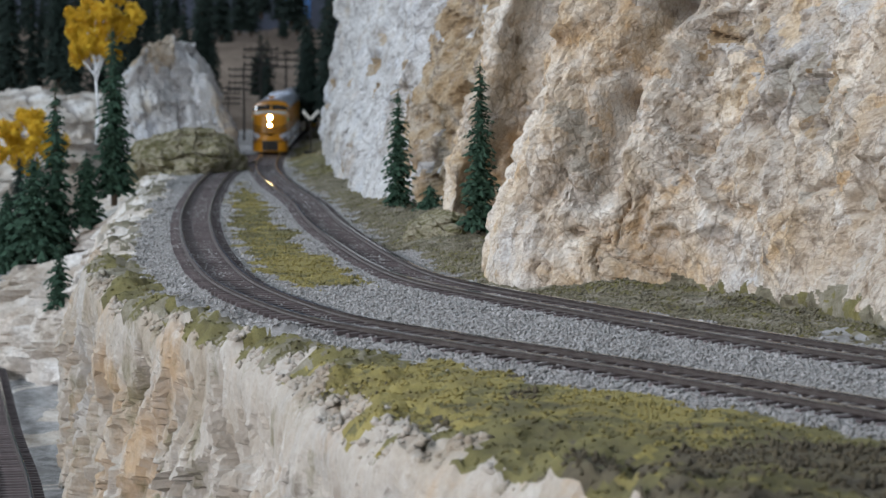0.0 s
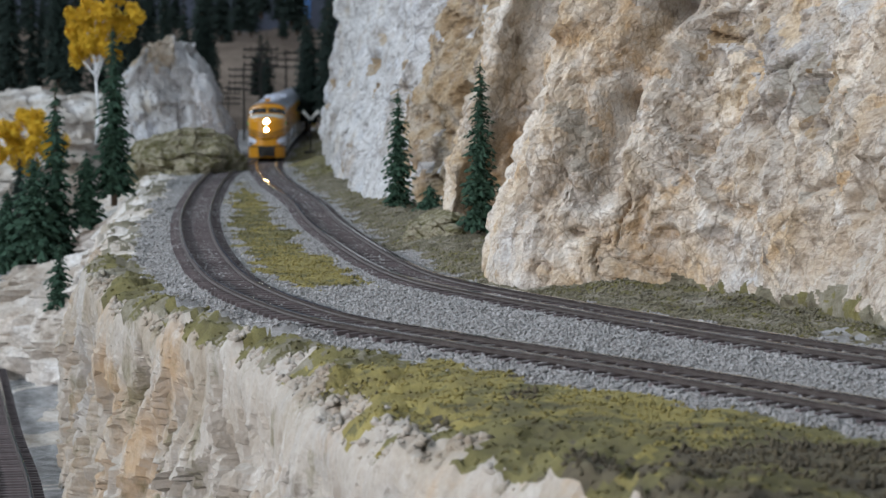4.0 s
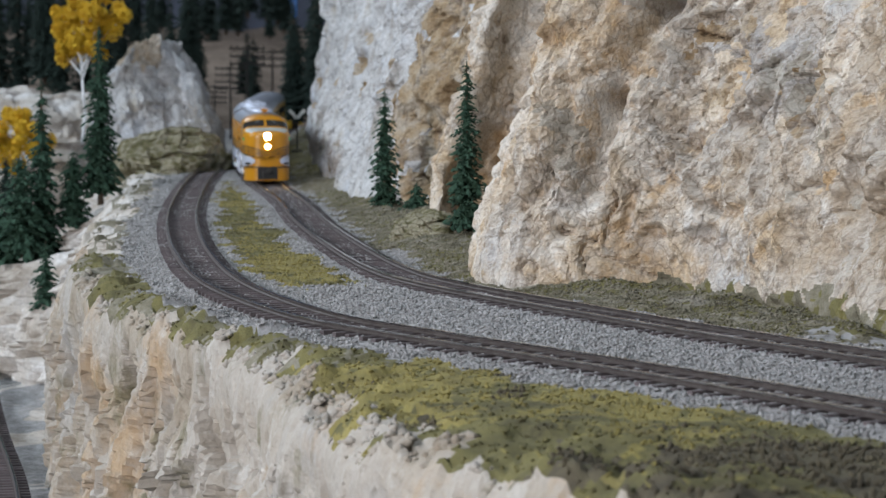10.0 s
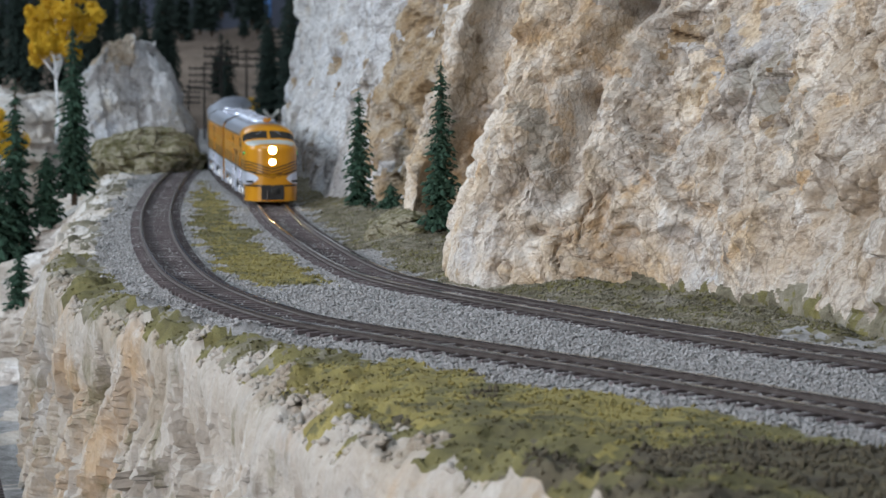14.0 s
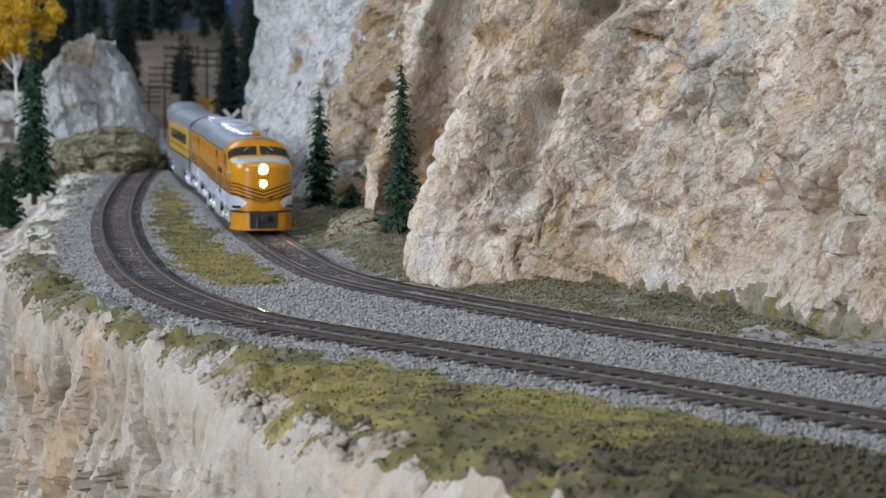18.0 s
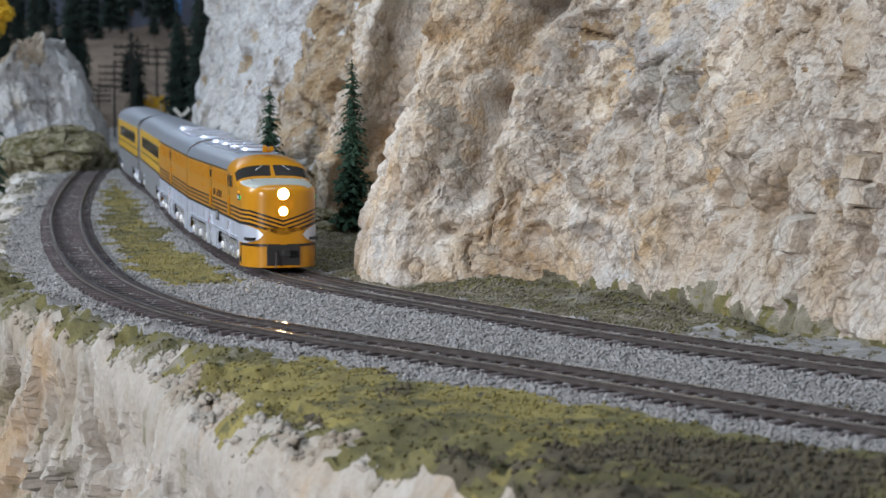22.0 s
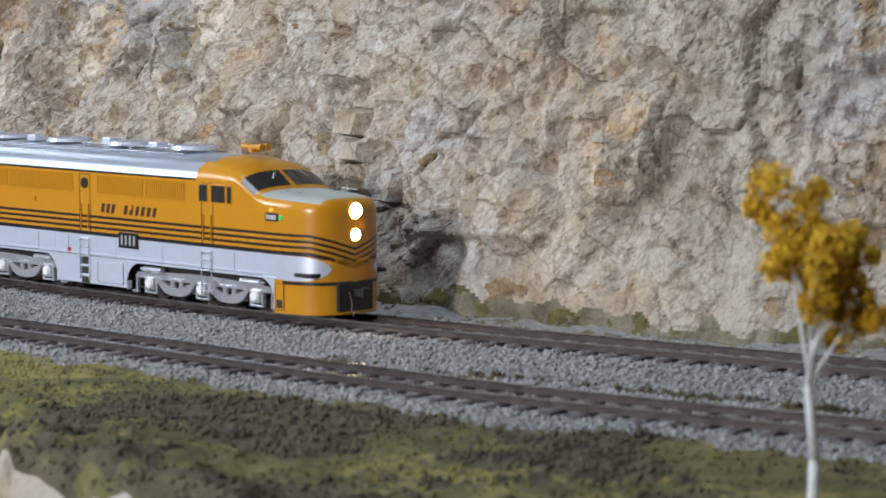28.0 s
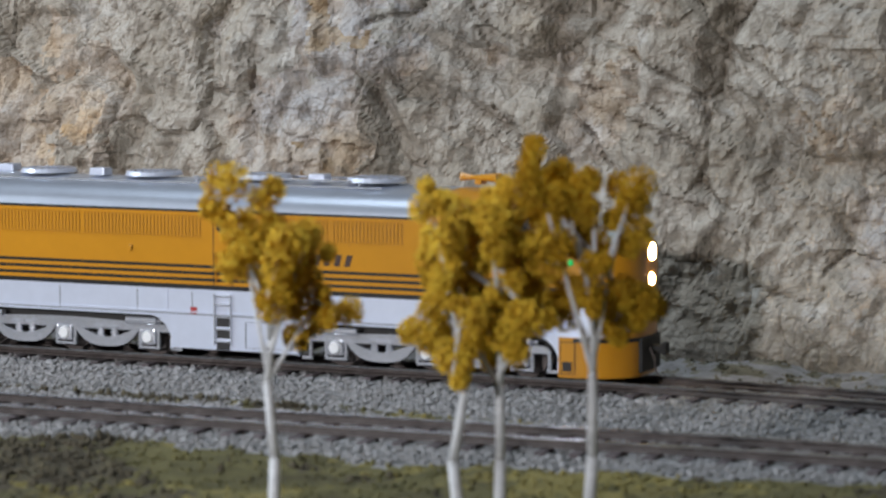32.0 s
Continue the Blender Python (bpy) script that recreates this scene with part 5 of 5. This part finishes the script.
        for i in range(13):
            x0 = 0.004 + 16 * (i / 12) ** 2.6
            place = ((half - x0 + 0.15) * MM, side * (nose_width(x0, True) + 0.2) * MM)
            row.append((bm.verts.new((*place, 11.2 * MM)), bm.verts.new((*place, 12.3 * MM))))
        for (a, b), (c, d) in zip(row, row[1:]):
            bm.faces.new((a, c, d, b))
        part("bumper_strip", bm, BLACK, engine, "black bumper strip round the pilot", smooth=True)
        bm = bmesh.new()
        put_box(bm, half, 21.2, side * 17.2, 34.9, 1.8, 0.9, 0.9, 0.3)
        part("amber_lens", bm, AMBER_LENS, engine, "amber marker lens")
        bm = bmesh.new()
        tube(bm, ((half - 31.5) * MM, side * 8 * MM, 44.2 * MM), ((half - 33.8) * MM, side * 4.5 * MM, 46.6 * MM), 0.18 * MM, 0.18 * MM, 6)
        part("wiper", bm, CHROME, engine, "thin windshield wiper")
        bm = bmesh.new()
        tube(bm, ((half - 12) * MM, side * 12 * MM, 40.6 * MM), ((half - 20) * MM, side * 12 * MM, 40.9 * MM), 0.2 * MM, 0.2 * MM, 6)
        part("nose_grab_rail", bm, CHROME, engine)
    for side in (1, -1):
        bm = bmesh.new()
        rows = []
        for i in range(19):
            q = i / 18
            x = 14.4 - 13.3 * q
            out = nose_width(x, True)
            dx, dy = 0.16 * q, 0.16
            h = 4.05 * math.sqrt(max(0.0, 1 - q ** 4))
            rows.append([bm.verts.new(((half - x + dx) * MM, side * (out + dy) * MM, (16.5 + h * (2 * k / 8 - 1)) * MM)) for k in range(9)])
        for a, b in zip(rows, rows[1:]):
            for k in range(8):
                bm.faces.new((a[k], a[k + 1], b[k + 1], b[k]))
        bmesh.ops.remove_doubles(bm, verts=bm.verts, dist=2e-6)
        part("band_end", bm, SILVER, engine, "rounded silver band end", smooth=True)
    for z, r in ((34.9, 2.6), (27.2, 2.0)):
        bm = bmesh.new()
        tube(bm, ((half - 1.6) * MM, 0, z * MM), ((half + 0.25) * MM, 0, z * MM), (r + 0.5) * MM, (r + 0.45) * MM, 28)
        lamp = part("headlight", bm, ORANGE, engine, "round headlight housing")
        bm = bmesh.new()
        tube(bm, ((half - 1.0) * MM, 0, z * MM), ((half + 0.5) * MM, 0, z * MM), r * MM, r * 0.9 * MM, 28)
        part("headlight_lens", bm, LAMP_ON, lamp, "lit warm white headlight lens")
    bm = bmesh.new()
    put_box(bm, half, 1.0, 0, 7.3, 2.8, 15.0, 9.4, 0.4)
    part("coupler_pocket", bm, DARK, engine, "dark coupler pocket")
    bm = bmesh.new()
    put_box(bm, half, -1.8, 0, 8.4, 4.5, 2.2, 2.4, 0.5)
    put_box(bm, half, -4.0, 0.8, 8.6, 1.4, 3.4, 3.4, 0.5)
    part("coupler", bm, DARK, engine, "dark knuckle coupler")
    bm = bmesh.new()
    pts = [Vector((half * MM + 1.0 * MM, -3.5 * MM, 9 * MM)), Vector((half * MM + 2.6 * MM, -3.7 * MM, 6 * MM)), Vector((half * MM + 2.8 * MM, -3.9 * MM, 3 * MM)), Vector((half * MM + 4.2 * MM, -4.4 * MM, 1.6 * MM))]
    for a, b in zip(pts, pts[1:]):
        tube(bm, a, b, 0.3 * MM, 0.3 * MM, 8)
    part("air_hose", bm, RAIL, engine, "grey air hose")
    bm = bmesh.new()
    for y in (-1.4, 1.4):
        tube(bm, ((half - 52) * MM, y * MM, 53.6 * MM), ((half - 44.5) * MM, y * MM, 53.6 * MM), 0.5 * MM, 1.25 * MM, 12)
    tube(bm, ((half - 56) * MM, 0, 53.6 * MM), ((half - 52) * MM, 0, 53.6 * MM), 1.2 * MM, 0.6 * MM, 12)
    put_box(bm, half, 50, 0, 52.4, 2.0, 4.0, 1.4, 0.2)
    part("air_horn", bm, ORANGE, engine, "golden orange twin air horn")
    truck(engine, half, 59.5, 3, WHEELS)
    truck(engine, half, 175.5, 3, WHEELS)
    return tagged(engine, "golden orange diesel locomotive with silver lower sides and lit headlights", "locomotive", "train")


def build_booster():
    length, half = 215.0, 107.5
    unit = new("booster_unit")
    shell_parts(unit, loft(stations_for(length, False), False, body_kind(False, length)), half, LOOKS)
    end_wall(unit, half, 0.5, ORANGE)
    end_wall(unit, half, length - 0.5, ORANGE)
    arch_rims(unit, half, length)
    side_details(unit, half, False)
    roof_details(unit, half, length, False)
    for k in range(6):
        bm = bmesh.new()
        put_box(bm, half, 60 + k * 12, 0, 52.4, 5.0, 22.0 - k % 2, 1.4, 0.4)
        part("roof_rib_cover", bm, SILVER, unit, "raised silver roof cover")
    truck(unit, half, 59.5, 3, WHEELS)
    truck(unit, half, 175.5, 3, WHEELS)
    return tagged(unit, "golden orange cabless booster unit with silver roof coupled behind the engine", "locomotive", "train")


COACH_YELLOW = plain("mustard_yellow_enamel", (0.58, 0.34, 0.03), 0.4)
COACH_GREY = plain("grey_lower_enamel", (0.30, 0.31, 0.34), 0.4, 0.3)


def build_coach(label):
    length, half = 262.0, 131.0
    unit = new("passenger_coach")

    def kind_of(x, k, sign, z, y):
        if k < 2:
            return "skirt/%d" % sign if 62 < x < 200 else None
        if k < 7:
            return "lower_side/%d" % sign
        if k in (7, 13):
            return "stripe/%d" % k
        return "roof" if k >= 19 else "body_shell"

    looks = {"body_shell": (COACH_YELLOW, "mustard yellow upper side"), "lower_side": (COACH_GREY, "grey lower side"), "skirt": (COACH_GREY, "grey skirt"), "stripe": (BLACK, "thin black stripe"), "roof": (ROOF_SILVER, "silver roof")}
    pts = sorted({0.0, length, 62.0, 200.0} | {4.0 * k for k in range(1, 66)})
    shell_parts(unit, loft(pts, False, kind_of), half, looks)
    end_wall(unit, half, 0.5, COACH_GREY)
    end_wall(unit, half, length - 0.5, COACH_GREY)
    for side in (1, -1):
        for k in range(10):
            bm = bmesh.new()
            put_box(bm, half, 40 + k * 20, side * 17.35, 34.5, 14.5, 0.4, 7.4, 0.5)
            win = part("window", bm, BLACK, unit, "dark passenger window")
            bm = bmesh.new()
            put_box(bm, half, 40 + k * 20, side * 17.5, 34.5, 13.4, 0.3, 6.4, 0.4)
            part("pane", bm, GLASS, win)
    bm = bmesh.new()
    put_box(bm, half, length / 2, 0, 12.0, length - 8, 20.0, 3.0)
    part("underframe", bm, DARK, unit, "dark underframe")
    for x in (46, 216):
        truck(unit, half, x, 2, WHEELS, SILVER)
    return tagged(unit, label, "railway coach", "train")


loco = build_engine()
b_unit = build_booster()
coach = build_coach("mustard yellow passenger coach with grey lower sides and silver roof")
coach_behind = build_coach("second mustard yellow passenger coach trailing in the cutting")

# how far the nose has come along the track
NOSE = [(0, 0.962), (3, 1.042), (6, 1.212), (9, 1.469), (11, 1.607), (13, 1.74), (15, 1.873), (18, 2.082), (19, 2.165), (20, 2.208), (21, 2.268), (22, 2.339), (23, 2.405), (24, 2.468), (25, 2.523), (28, 2.7465), (29, 2.817), (30, 2.887), (31, 2.957), (32, 3.027)]


def nose_at(t):
    ts, ss = zip(*NOSE)
    k = 0.35
    return float(np.mean([np.interp(t + d, ts, ss) for d in (-k, 0, k)])) if 0.4 < t < 31.6 else float(np.interp(t, ts, ss))


def vehicle_pose(front_s, length, pivot):
    """A vehicle rides on two pivots on the track."""
    a = inner.at(front_s - length / 2 + pivot)
    b = inner.at(front_s - length / 2 - pivot)
    c = (a + b) / 2
    return pose(c[0], c[1], 0.0, 0, 0, math.degrees(math.atan2(a[1] - b[1], a[0] - b[0])))


def motions():
    times = [k * 0.5 for k in range(65)]
    lead = 0.0
    for thing, length, pivot in TRAIN:
        walk(thing, [(t, vehicle_pose(nose_at(t) - lead, length, pivot)) for t in times])
        lead += length + 0.005
    # the wheels roll: radius 5.8 mm
    fine = [k * 0.1 for k in range(321)]
    rolled = [(t, math.degrees((nose_at(t) - nose_at(0)) / 0.0058)) for t in fine]
    for wheel in WHEELS:
        base = wheel.matrix_basis.translation.copy()
        walk(wheel, [(t, pose(*base, 0, a, 0)) for t, a in rolled])


TRAIN = [(loco, 0.222, 0.058), (b_unit, 0.215, 0.058), (coach, 0.262, 0.085), (coach_behind, 0.262, 0.085)]
motions()
